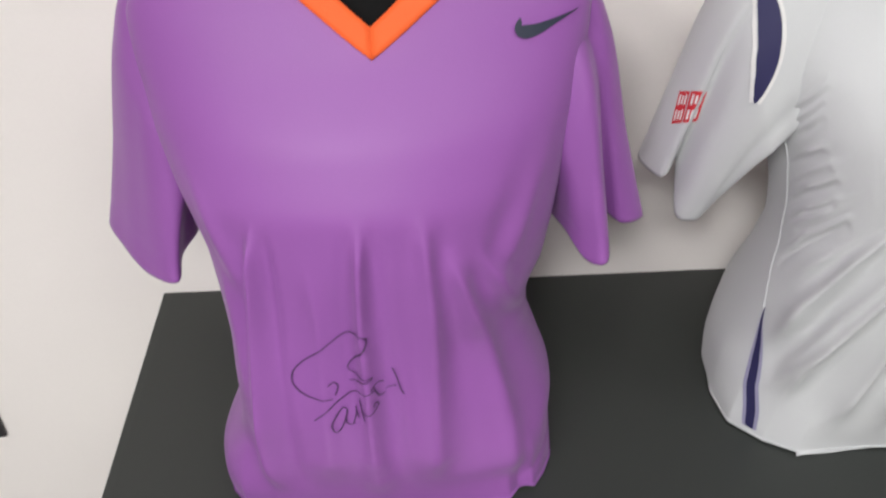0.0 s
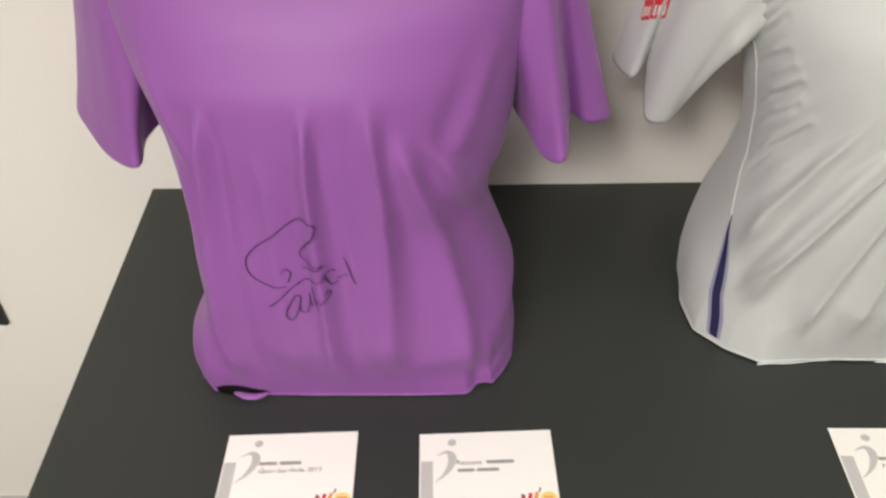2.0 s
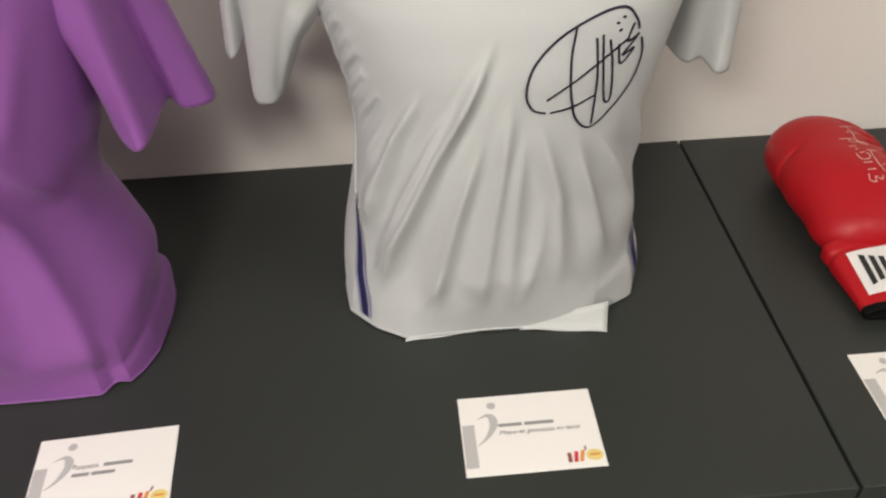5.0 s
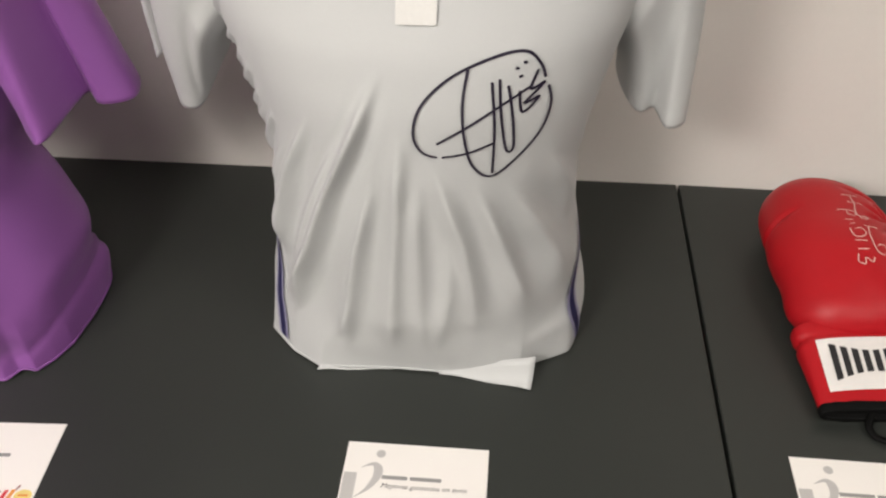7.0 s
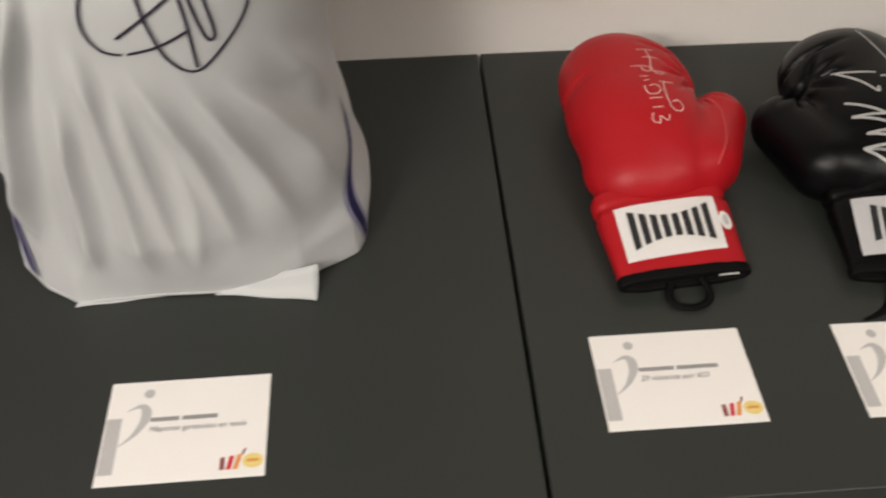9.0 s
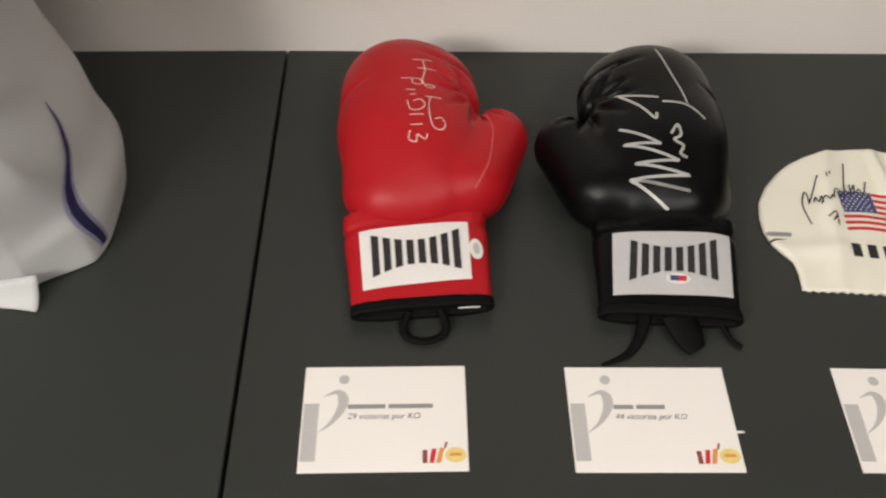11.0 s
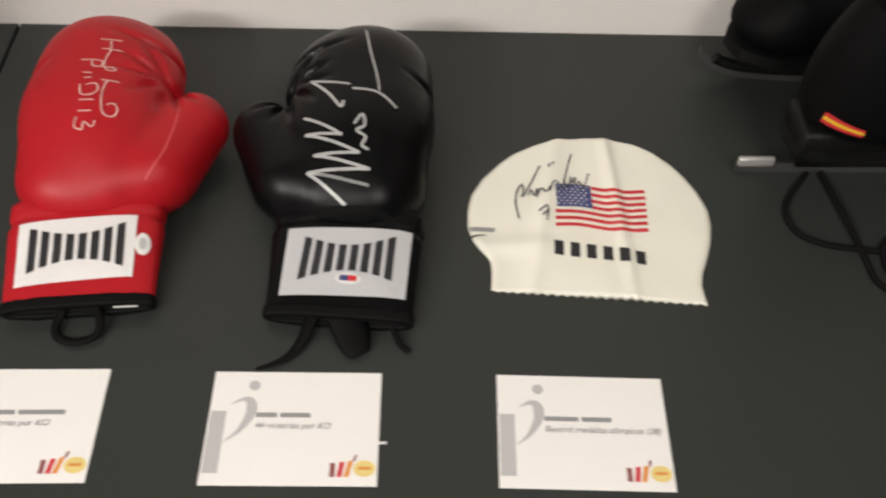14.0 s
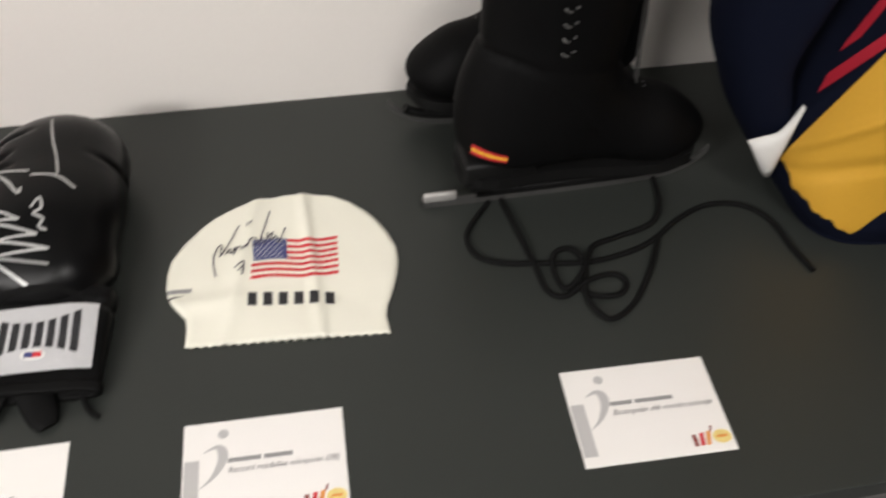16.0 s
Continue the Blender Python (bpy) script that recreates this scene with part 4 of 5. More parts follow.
SEAM = {-1: ((0.004, -0.066), (0.040, -0.059), (0.067, -0.049), (0.107, -0.040), (0.163, -0.033)),
        1: ((0.020, -0.035), (0.050, -0.042), (0.070, -0.042), (0.097, -0.034), (0.122, -0.017), (0.150, -0.006))}


def club_jersey():
    place = (2.490, 0.225, TABLE_Z)
    rows = [
        (0.000, -0.160, 0.17, -0.100, 0.11, 3.4, 0, 0),
        (0.060, -0.192, 0.19, -0.112, 0.12, 2.6, 0, 0),
        (0.150, -0.190, 0.18, -0.122, 0.12, 2.4, 0, 0),
        (0.250, -0.180, 0.17, -0.138, 0.12, 2.3, 0, 0),
        (0.370, -0.185, 0.185, -0.150, 0.12, 2.2, 0, 0),
        (0.470, -0.205, 0.205, -0.122, 0.11, 2.2, 0, 0),
        (0.560, -0.205, 0.205, -0.062, 0.10, 2.2, 0, 0),
        (0.590, -0.170, 0.170, -0.045, 0.095, 2.2, 0, 0),
        (0.625, -0.065, 0.065, -0.022, 0.075, 2.0, 0, 0),
    ]

    def folds(x, y, z):
        r = -y + 0.8 * (x + 0.19)
        d = 0.005 * np.sin(26 * (x + 0.9 * z)) * np.clip((0.3 - z) * 5, 0, 1) * np.clip(-y * 8, 0, 1)
        d += 0.0045 * bell(z - 0.085 - 0.9 * r, 0.011) - 0.004 * bell(z - 0.055 - 0.55 * r, 0.012) + 0.003 * bell(z - 0.12 - 1.7 * r, 0.012)
        return d * np.clip((0.4 - z) * 8, 0, 1) + 0.004 * bell(z - 0.03, 0.02)

    v, f = torso(rows, hem_heights(0.625, 220), folds, 420)
    v[:, 2] = np.maximum(v[:, 2], 0.0015)
    whole = tree_of(v, f)
    shirt = thing("navy_and_yellow_jersey", place, "navy and yellow team jersey with red stripes on a torso", "shirt", "signed shirts")
    _, faces = cut(v, f, lambda x, y, z: z < 0.618)
    thicken(part("body", (v, faces), DARK_NAVY, shirt), 0.0015)
    sides, first = 420, 5
    grid = v.reshape(-1, sides, 3)[first:]

    def at_height(k, z):
        """The point of the cloth above the k-th place round the hem at a height."""
        col = grid[:, k]
        return np.array([np.interp(z, col[:, 2], col[:, 0]), np.interp(z, col[:, 2], col[:, 1]), z])

    def panel(name, low, high, near, mat, label, rows_n=26):
        """A printed panel between two edges, each a height that depends on how far round the front it lies."""
        columns = []
        for k in range(sides):
            edges = []
            for edge in (low, high):
                z = 0.15
                for _ in range(30):
                    p = at_height(k, min(max(z, 0.018), 0.6))
                    z = 0.5 * z + 0.5 * edge(round_front(p[0], p[1]), p[0])
                edges.append(min(max(z, 0.018), 0.42))
            p = at_height(k, edges[0])
            if p[1] < 0.03 and near(round_front(p[0], p[1]), p[0]) and edges[1] - edges[0] > 0.0005:
                columns.append((k, edges))
        vs, fs, last = [], [], None
        for k, (lo, hi) in columns:
            c0 = len(vs)
            for i in range(rows_n + 1):
                p = at_height(k, lo + (hi - lo) * i / rows_n)
                q = np.array([p[0] / 0.19 ** 2, p[1] / 0.12 ** 2, 0])
                vs.append(p + 0.0022 * q / np.linalg.norm(q))
            if last == k - 1:
                fs += [(c0 - rows_n - 1 + i, c0 + i, c0 + i + 1, c0 - rows_n + i) for i in range(rows_n)]
            last = k
        return part(name, (vs, fs), mat, shirt, label)

    def round_front(x, y):
        return -y - 0.012 + 0.8 * (x + 0.19)

    def wave(r):
        return 0.0022 * math.sin(150 * r) + 0.0016 * math.sin(330 * r + 1)

    panel("yellow_panel", lambda r, x: max(0.070 - 0.35 * r + wave(r), 0.030 + 2.0 * (x + 0.128)), lambda r, x: 0.078 + 2.5 * r + 0.012 * math.sqrt(min(max(r + 0.007, 0.0) / 0.012, 1.0)), lambda r, x: r > -0.012 and x < 0.16, YELLOW, "yellow front panel", 60)
    panel("red_stripe", lambda r, x: 0.160 + 1.55 * r, lambda r, x: 0.182 + 1.55 * r, lambda r, x: r > 0.006 and x < 0.05, CRIMSON, "red diagonal stripe", 6)
    panel("red_stripe", lambda r, x: max(0.158 + 3.2 * r, 0.205 + 1.55 * r), lambda r, x: 0.192 + 3.2 * r, lambda r, x: r > 0.006 and x < 0.05, CRIMSON, "red diagonal stripe", 6)
    hem = panel("hem_mark", lambda r, x: 0.031 + 0.9 * (x + 0.07), lambda r, x: 0.050 + 0.9 * (x + 0.07), lambda r, x: -0.100 < x < 0.03 and r > 0.02, DARK_NAVY, "navy hem mark", 4)
    for p in hem.data.vertices:
        p.co.y -= 0.0016
    ls = sleeve([(-0.120, 0.0, 0.600), (-0.205, 0.0, 0.575), (-0.265, 0.03, 0.450), (-0.279, 0.065, 0.240), (-0.245, 0.062, 0.125), (-0.206, 0.060, 0.060)],
                [(-0.100, 0.0, 0.430), (-0.165, -0.01, 0.390), (-0.205, 0.01, 0.300), (-0.212, 0.03, 0.200), (-0.200, 0.03, 0.150), (-0.186, 0.03, 0.110)], (0.062, 0.045), -1,
                lambda t, s: 0.07 * s * math.sin(3 * t + 1))
    rs = sleeve([(0.120, 0.0, 0.600), (0.205, 0.0, 0.575), (0.265, 0.02, 0.450), (0.290, 0.05, 0.240), (0.270, 0.06, 0.120)],
                [(0.100, 0.0, 0.430), (0.165, -0.01, 0.390), (0.195, -0.01, 0.300), (0.200, 0.00, 0.200), (0.200, 0.01, 0.130)], (0.075, 0.070), 1,
                lambda t, s: 0.07 * s * math.sin(3 * t + 1))
    thicken(part("sleeve", ls, DARK_NAVY, shirt), 0.0015)
    thicken(part("sleeve", rs, DARK_NAVY, shirt), 0.0015)
    # a corner of white lining that hangs out of the sleeve
    upper = smooth_line([(-0.242, -0.008, 0.106), (-0.226, -0.012, 0.112), (-0.211, -0.014, 0.120), (-0.196, -0.012, 0.152)], 5)
    lower = smooth_line([(-0.238, -0.008, 0.098), (-0.204, -0.012, 0.047), (-0.198, -0.014, 0.080), (-0.195, -0.012, 0.148)], 5)
    vs, fs = [], []
    for i in range(len(upper)):
        for k in range(5):
            t = k / 4
            p = upper[i] * (1 - t) + lower[i] * t
            vs.append((p[0], p[1] - 0.006 * math.sin(math.pi * t), p[2]))
        if i:
            fs += [(5 * i + k - 5, 5 * i + k - 4, 5 * i + k + 1, 5 * i + k) for k in range(4)]
    thicken(part("sleeve_lining", (vs, fs), WHITE_RIB, shirt, "white lining at the sleeve's end"), 0.002)
    bust(place, rows, "")


# ---- boxing gloves ----
def boxing_glove(name, place, turn, mirror, leather, label):
    """A glove lying palm down, cuff towards the visitor. mirror: -1 with the thumb on the left."""
    g = thing(name, place, label, "boxing glove", "boxing gloves", turn)
    m = mirror

    def padding(p):
        x, y, z = p[:, 0] * m, p[:, 1], p[:, 2]
        q = np.stack([x, y, z], -1)
        a = ellipsoid(q, (0.003, 0.195, 0.046), (0.071, 0.084, 0.047))
        b = ellipsoid(q, (0.005, 0.255, 0.053), (0.073, 0.092, 0.052))
        c = ellipsoid(q, (0.007, 0.299, 0.047), (0.070, 0.062, 0.047))
        d = blend(blend(a, b, 0.04), c, 0.03)
        wrist = ellipsoid(q, (0.001, 0.150, 0.032), (0.070, 0.042, 0.032))
        d = blend(d, wrist, 0.03)
        th = capsule(q, (0.062, 0.156, 0.036), (0.097, 0.213, 0.042), 0.041, 0.035)
        d = blend(d, th, 0.010)
        # creases: across the fingers, and fanning out at the root of the thumb
        d = d + 0.0065 * bell(y - 0.292 + 0.25 * (x - 0.05), 0.0038) * np.clip((x - 0.015) * 30, 0, 1) * np.clip(z * 30 - 1, 0, 1)
        d = d + 0.0055 * bell(y - 0.272 - 0.15 * x, 0.0036) * np.clip((-x - 0.035) * 30, 0, 1)
        for a0 in (-0.75, 0.2, 2.15, 2.7, 3.2, 3.9, 4.5, 5.0):
            dx, dy = x - 0.076, y - 0.247
            r = np.sqrt(dx * dx + dy * dy)
            d = d + 0.0065 * bell(np.sin((np.arctan2(dy, dx) - a0) * 0.5) * 2 * r, 0.0036) * np.clip(1 - np.abs(r - 0.022) / 0.028, 0, 1) * (np.cos(np.arctan2(dy, dx) - a0) > 0)
        d = d + 0.0018 * np.sin(75 * x + 11 * y) * bell(y - 0.122, 0.022)
        d = d + 0.0016 * np.sin(38 * x + 21 * y + 2.0) * np.sin(33 * y - 9 * x) * np.clip(z * 20, 0, 1)
        return np.maximum(d, 0.0012 - z)

    def cuff(p):
        x, y, z = p[:, 0] * m, p[:, 1], p[:, 2]
        half_z = 0.0085 + 0.13 * np.clip(y, 0, 0.13)
        half_x = 0.066 + 0.007 * np.clip(y / 0.1, 0, 1) + 0.002 * bell(y, 0.03)
        mid = half_z + 0.001
        dx, dz = np.abs(x) / half_x, np.abs(z - mid) / half_z
        ring = ((dx ** 3 + dz ** 3) ** (1 / 3) - 1) * np.minimum(half_x, half_z)
        d = np.maximum(ring, np.abs(y - 0.073) - 0.051)
        d = d + 0.0012 * bell(y - 0.104, 0.004)
        return np.maximum(d, 0.001 - z)

    pv, pf = solid(padding, (-0.15, 0.08, -0.003), (0.15, 0.39, 0.115), 0.0030)
    pad = part("padding", (pv, pf), leather, g)
    cv, cf = solid(cuff, (-0.080, -0.004, -0.003), (0.080, 0.13, 0.065), 0.003)
    cuff_part = part("cuff", (cv, cf), leather, g)
    tree = tree_of(cv, cf)
    ptree = tree_of(*join((pv, pf), (cv, cf)))
    # leather binding wrapped round the open edge
    def band(p):
        x, y, z = p[:, 0] * m, p[:, 1], p[:, 2]
        half_z, half_x = 0.0098 + 0.12 * np.clip(y, 0, 0.13), 0.0700
        mid = half_z + 0.0005
        ring = ((np.abs(x) / half_x) ** 3 + (np.abs(z - mid) / half_z) ** 3) ** (1 / 3) - 1
        slot = ((np.abs(x) / (half_x - 0.008)) ** 3 + (np.abs(z - mid) / 0.0045) ** 3) ** (1 / 3) - 1
        d = np.maximum(ring * np.minimum(half_x, half_z), np.abs(y - 0.0195) - 0.0050)
        d = np.maximum(d, -np.maximum(slot * 0.0045, y - 0.020))
        return np.maximum(d, 0.0008 - z)

    part("binding", solid(band, (-0.080, 0.010, -0.003), (0.080, 0.032, 0.035), 0.0020), BINDING, cuff_part, "black bound edge")
    return g, pad, cuff_part, tree, ptree


def wordmark(tree, parent, corners, count, waist):
    """Plain upright blocks in place of lettering, taller at both ends."""
    a, b, c, d = (np.array(q, float) for q in corners)
    for i in range(count):
        s0, s1 = (i + 0.12) / count, (i + 0.74) / count
        quad = []
        for s, up in ((s0, 0), (s1, 0), (s1, 1), (s0, 1)):
            dip = 0.5 * waist * math.sin(math.pi * s)
            t = 1 - dip if up else dip
            quad.append((1 - t) * ((1 - s) * a + s * b) + t * ((1 - s) * d + s * c))
        part("letter_bar", sheet(tree, quad, 2, 6, "z", 0.0021), PRINT, parent)


def red_glove():
    g, pad, cuff_part, tree, ptree = boxing_glove("red_boxing_glove", (1.2455, 0.0735, TABLE_Z), 4.4, 1, RED_LEATHER, "red vinyl boxing glove signed in silver, lying on black table")
    lab = part("cuff_label", sheet(tree, [(-0.056, 0.036), (0.050, 0.040), (0.052, 0.101), (-0.057, 0.098)], 18, 12, "z", 0.0012), SATIN, cuff_part, "white woven cuff label")
    wordmark(tree, lab, [(-0.047, 0.047), (0.044, 0.049), (0.045, 0.094), (-0.047, 0.092)], 8, 0.45)
    part("sticker", disc(ptree, 0.0575, 0.072, 0.0068, 0.011, "z", 0.0014), WHITE_PRINT, cuff_part, "small oval white sticker")
    part("sticker_mark", disc(ptree, 0.0575, 0.072, 0.0032, 0.006, "z", 0.0022), GREY_PRINT, cuff_part)
    seam = [(0.062, 0.125), (0.078, 0.150), (0.088, 0.190), (0.088, 0.215), (0.082, 0.236)]
    part("thumb_seam", ribbon(ptree, seam, 0.0014, "z", 0.0008, 8), STITCH, pad, "pale stitched seam")
    ink = [
        [(0.012, 0.280), (0.032, 0.279)],
        [(0.015, 0.266), (0.035, 0.264)],
        [(0.022, 0.278), (0.023, 0.263), (0.019, 0.247), (0.022, 0.236), (0.030, 0.235), (0.029, 0.239), (0.020, 0.239)],
        [(0.020, 0.221), (0.036, 0.220)],
        [(0.025, 0.220), (0.022, 0.205), (0.024, 0.183), (0.032, 0.179), (0.037, 0.185), (0.034, 0.193), (0.027, 0.191)],
        [(-0.003, 0.250), (0.016, 0.248), (0.017, 0.240), (0.009, 0.241), (0.008, 0.248)],
        [(0.001, 0.231), (0.010, 0.230)],
        [(0.004, 0.223), (0.010, 0.224)],
        [(0.001, 0.215), (0.003, 0.203), (0.012, 0.202), (0.018, 0.208), (0.015, 0.216), (0.007, 0.214)],
        [(0.002, 0.196), (0.016, 0.196)],
        [(0.002, 0.184), (0.014, 0.184)],
        [(0.001, 0.178), (-0.001, 0.169), (0.006, 0.166), (0.008, 0.173), (0.015, 0.168), (0.018, 0.174)],
    ]
    part("signature_ink", join(*[ribbon(ptree, s, 0.0013, "z", 0.0010, 6) for s in ink]), PALE_INK, pad, "pale silver marker strokes")
    loop = [(-0.014, 0.018, 0.010), (-0.020, 0.005, 0.006), (-0.016, -0.007, 0.004), (0.000, -0.013, 0.004), (0.017, -0.008, 0.005), (0.021, 0.004, 0.008), (0.017, 0.018, 0.012)]
    part("hanging_loop", tube(loop, 0.0042, 8, 6, flat=0.6), BINDING, cuff_part, "black webbing loop")
    part("lining_edge", tube([(0.034, 0.0140, 0.0170), (0.046, 0.0138, 0.0172), (0.055, 0.0140, 0.0163)], 0.0008, 6, 4), WHITE_PRINT, cuff_part, "white lining edge")


def black_glove():
    g, pad, cuff_part, tree, ptree = boxing_glove("black_boxing_glove", (1.482, 0.062, TABLE_Z), -4.3, -1, BLACK_LEATHER, "black vinyl boxing glove signed in silver, lying on black table")
    lab = part("cuff_label", sheet(tree, [(-0.056, 0.032), (0.060, 0.036), (0.062, 0.103), (-0.055, 0.097)], 18, 12, "z", 0.0012), SATIN_GREY, cuff_part, "silver-grey woven cuff label")
    wordmark(tree, lab, [(-0.042, 0.046), (0.049, 0.050), (0.050, 0.096), (-0.039, 0.089)], 8, 0.45)
    st = part("sticker", disc(ptree, 0.0065, 0.0500, 0.012, 0.0055, "z", 0.0030), WHITE_PRINT, cuff_part, "small oval white sticker")
    part("sticker_mark", sheet(ptree, [(-0.0015, 0.0475), (0.0065, 0.0475), (0.0065, 0.0527), (-0.0015, 0.0527)], 3, 3, "z", 0.0036), BLUE_PRINT, cuff_part)
    part("sticker_mark", sheet(ptree, [(0.0065, 0.0475), (0.0145, 0.0475), (0.0145, 0.0527), (0.0065, 0.0527)], 3, 3, "z", 0.0036), RED_PRINT, cuff_part)
    bold = [
        [(-0.003, 0.315), (0.005, 0.281), (0.015, 0.247), (0.020, 0.224)],
        [(-0.006, 0.223), (0.019, 0.221), (0.038, 0.208)],
        [(-0.052, 0.240), (-0.037, 0.235), (-0.009, 0.229)],
        [(-0.048, 0.237), (-0.029, 0.218), (-0.015, 0.200), (-0.013, 0.207)],
        [(0.000, 0.182), (0.007, 0.193), (0.010, 0.182), (0.003, 0.176), (0.012, 0.171), (0.009, 0.163), (0.016, 0.160)],
        dense([(-0.050, 0.192), (-0.011, 0.171), (-0.046, 0.173), (0.007, 0.156), (-0.035, 0.152), (0.018, 0.143), (-0.040, 0.137), (0.019, 0.129), (-0.040, 0.137), (-0.002, 0.113)]),
    ]
    part("signature_ink", join(*[ribbon(ptree, s, 0.0020 if i == 0 else 0.0027, "z", 0.0010, 6) for i, s in enumerate(bold)]), SILVER_INK, pad, "broad silver marker strokes")
    part("wrist_cord", ribbon(ptree, [(-0.062, 0.103), (-0.03, 0.109), (0.02, 0.112), (0.060, 0.110)], 0.004, "z", 0.0012, 8), BINDING, cuff_part, "black wrist cord")
    tie = [(-0.024, 0.020, 0.012), (-0.030, -0.002, 0.006), (-0.040, -0.018, 0.003), (-0.054, -0.028, 0.003), (-0.068, -0.034, 0.003)]
    part("tie", tube(tie, lambda t: 0.0068 - 0.0052 * t, 8, 6, flat=0.4), BINDING, cuff_part, "loose black tie")
    tab = [(0.006, 0.022, 0.014), (0.013, 0.008, 0.009), (0.019, -0.005, 0.006), (0.024, -0.013, 0.004)]
    part("pull_tab", tube(tab, lambda t: 0.018 - 0.009 * t * t, 10, 6, flat=0.3), BINDING, cuff_part, "black pull tab")
    part("tie", tube([(0.050, 0.018, 0.008), (0.058, 0.002, 0.004), (0.068, -0.006, 0.003)], 0.003, 8, 5, flat=0.5), BINDING, cuff_part, "loose black tie")


# ---- swim cap ----
def swim_cap():
    cap = thing("swim_cap", (1.731, 0.110, TABLE_Z), "cream silicone swim cap with printed flag, lying flat on black table", "swim cap", "", -4.4)
    rows = np.array([
        (0.000, -0.104, 0.104), (0.022, -0.104, 0.101), (0.036, -0.106, 0.103), (0.046, -0.115, 0.107), (0.058, -0.124, 0.111), (0.076, -0.130, 0.116), (0.096, -0.131, 0.119),
        (0.117, -0.128, 0.118), (0.141, -0.117, 0.109), (0.162, -0.101, 0.097), (0.178, -0.085, 0.084), (0.192, -0.064, 0.068), (0.202, -0.040, 0.048), (0.208, -0.012, 0.022),
    ])
    nv, nu = 70, 90
    v_at = np.concatenate([np.linspace(0, 0.19, 52), np.linspace(0.1915, 0.208, nv - 51)])
    top, low = [], []
    for j, v in enumerate(v_at):
        l, r = np.interp(v, rows[:, 0], rows[:, 1]), np.interp(v, rows[:, 0], rows[:, 2])
        for i in range(nu + 1):
            s = i / nu
            u = l + (r - l) * s
            wave = 0.0011 * math.sin(u * 2 * math.pi / 0.0095) * max(0, 1 - v / 0.010) if j < 6 else 0
            rim = min(s, 1 - s) * (r - l)
            dome = min(1.0, rim / 0.006) ** 0.5 * min(1.0, (0.2095 - v) / 0.008) ** 0.5
            z = 0.0030 + 0.0022 * dome
            z += 0.0045 * math.exp(-((u - 0.024 + 0.10 * (v - 0.1)) / 0.007) ** 2) * dome * (0.5 + 0.5 * min(1, v / 0.15))
            z += 0.0030 * math.exp(-((u + 0.052 - 0.12 * (v - 0.1)) / 0.010) ** 2) * dome
            z += 0.0030 * math.exp(-((v - 0.052 - 0.10 * (u + 0.10)) / 0.010) ** 2) * max(0, min(1, (0.02 - u) / 0.1)) * dome
            z += 0.0020 * math.sin(u * 38 + 1.2) * math.exp(-(v / 0.05) ** 2)
            z += 0.0012 * noise.noise(Vector((u * 30, v * 30, 3.1)))
            top.append((u, v + wave, max(0.0022, z)))
            low.append((u, v + wave, 0.0008))
    n = len(top)
    w = nu + 1
    faces = []
    for j in range(nv):
        for i in range(nu):
            k = j * w + i
            faces.append((k, k + 1, k + w + 1, k + w))
            faces.append((n + k, n + k + w, n + k + w + 1, n + k + 1))
    ring = [i for i in range(w)] + [j * w + nu for j in range(1, nv + 1)] + [nv * w + i for i in range(nu - 1, -1, -1)] + [j * w for j in range(nv - 1, 0, -1)]
    for a, b in zip(ring, ring[1:] + ring[:1]):
        faces.append((a, n + a, n + b, b))
    body = part("cap_body", (top + low, faces), LATEX, cap)
    tree = tree_of(top + low, faces)
    # printed flag
    left, right, bottom, high = -0.041, 0.053, 0.081, 0.1365

    def flutter(s):
        return 0.0022 * math.sin(2.2 * math.pi * s) - 0.001 * s

    step = (high - bottom) / 13
    flag = part("printed_flag", sheet(tree, [(left, high - 7 * step), (-0.004, high - 7 * step), (-0.004, high), (left, high)], 14, 10, "z", 0.0009, lambda s, t: (0.002 * (1 - t), flutter(0.38 * s))), BLUE_PRINT, body, "blue flag canton")
    for i in range(7):
        hi_v = high - 2 * i * step
        l = -0.003 if i < 4 else left
        span = (right - left)
        s0 = (l - left) / span
        part("flag_stripe", sheet(tree, [(l, hi_v - step), (right, hi_v - step), (right, hi_v), (l, hi_v)], 26, 2, "z", 0.0009, lambda s, t, s0=s0: (0.0, flutter(s0 + (1 - s0) * s))), RED_PRINT, flag, "red flag stripe")
    stars = []
    for j in range(7):
        for i in range(6 if j % 2 == 0 else 5):
            u = left + 0.0038 + 0.0058 * (i + (0.5 if j % 2 else 0))
            v = high - 0.0030 - 0.0039 * j + flutter(0.38 * (u - left) / 0.037)
            stars.append(disc(tree, u, v, 0.0011, 0.0011, "z", 0.0014, 6))
    tagged(part("flag_stars", join(*stars), WHITE_PRINT, flag, "rows of small white stars"), kind="stuff")
    for i in range(6):
        a = -0.043 + 0.0162 * i
        part("name_bar", sheet(tree, [(a, 0.0460 - 0.0012 * i), (a + 0.0095, 0.0452 - 0.0012 * i), (a + 0.0095, 0.0617 - 0.0012 * i), (a, 0.0625 - 0.0012 * i)], 4, 6, "z", 0.0010), PRINT, body)
    part("brand_bar", sheet(tree, [(-0.1275, 0.0675), (-0.103, 0.0680), (-0.102, 0.0735), (-0.128, 0.0735)], 8, 2, "z", 0.0010), NAME_PRINT, body)
    part("brand_bar", ribbon(tree, [(-0.126, 0.0610), (-0.118, 0.0625), (-0.110, 0.0632)], 0.0034, "z", 0.0010, 5, lambda t: 1 - 0.8 * t), PRINT, body)
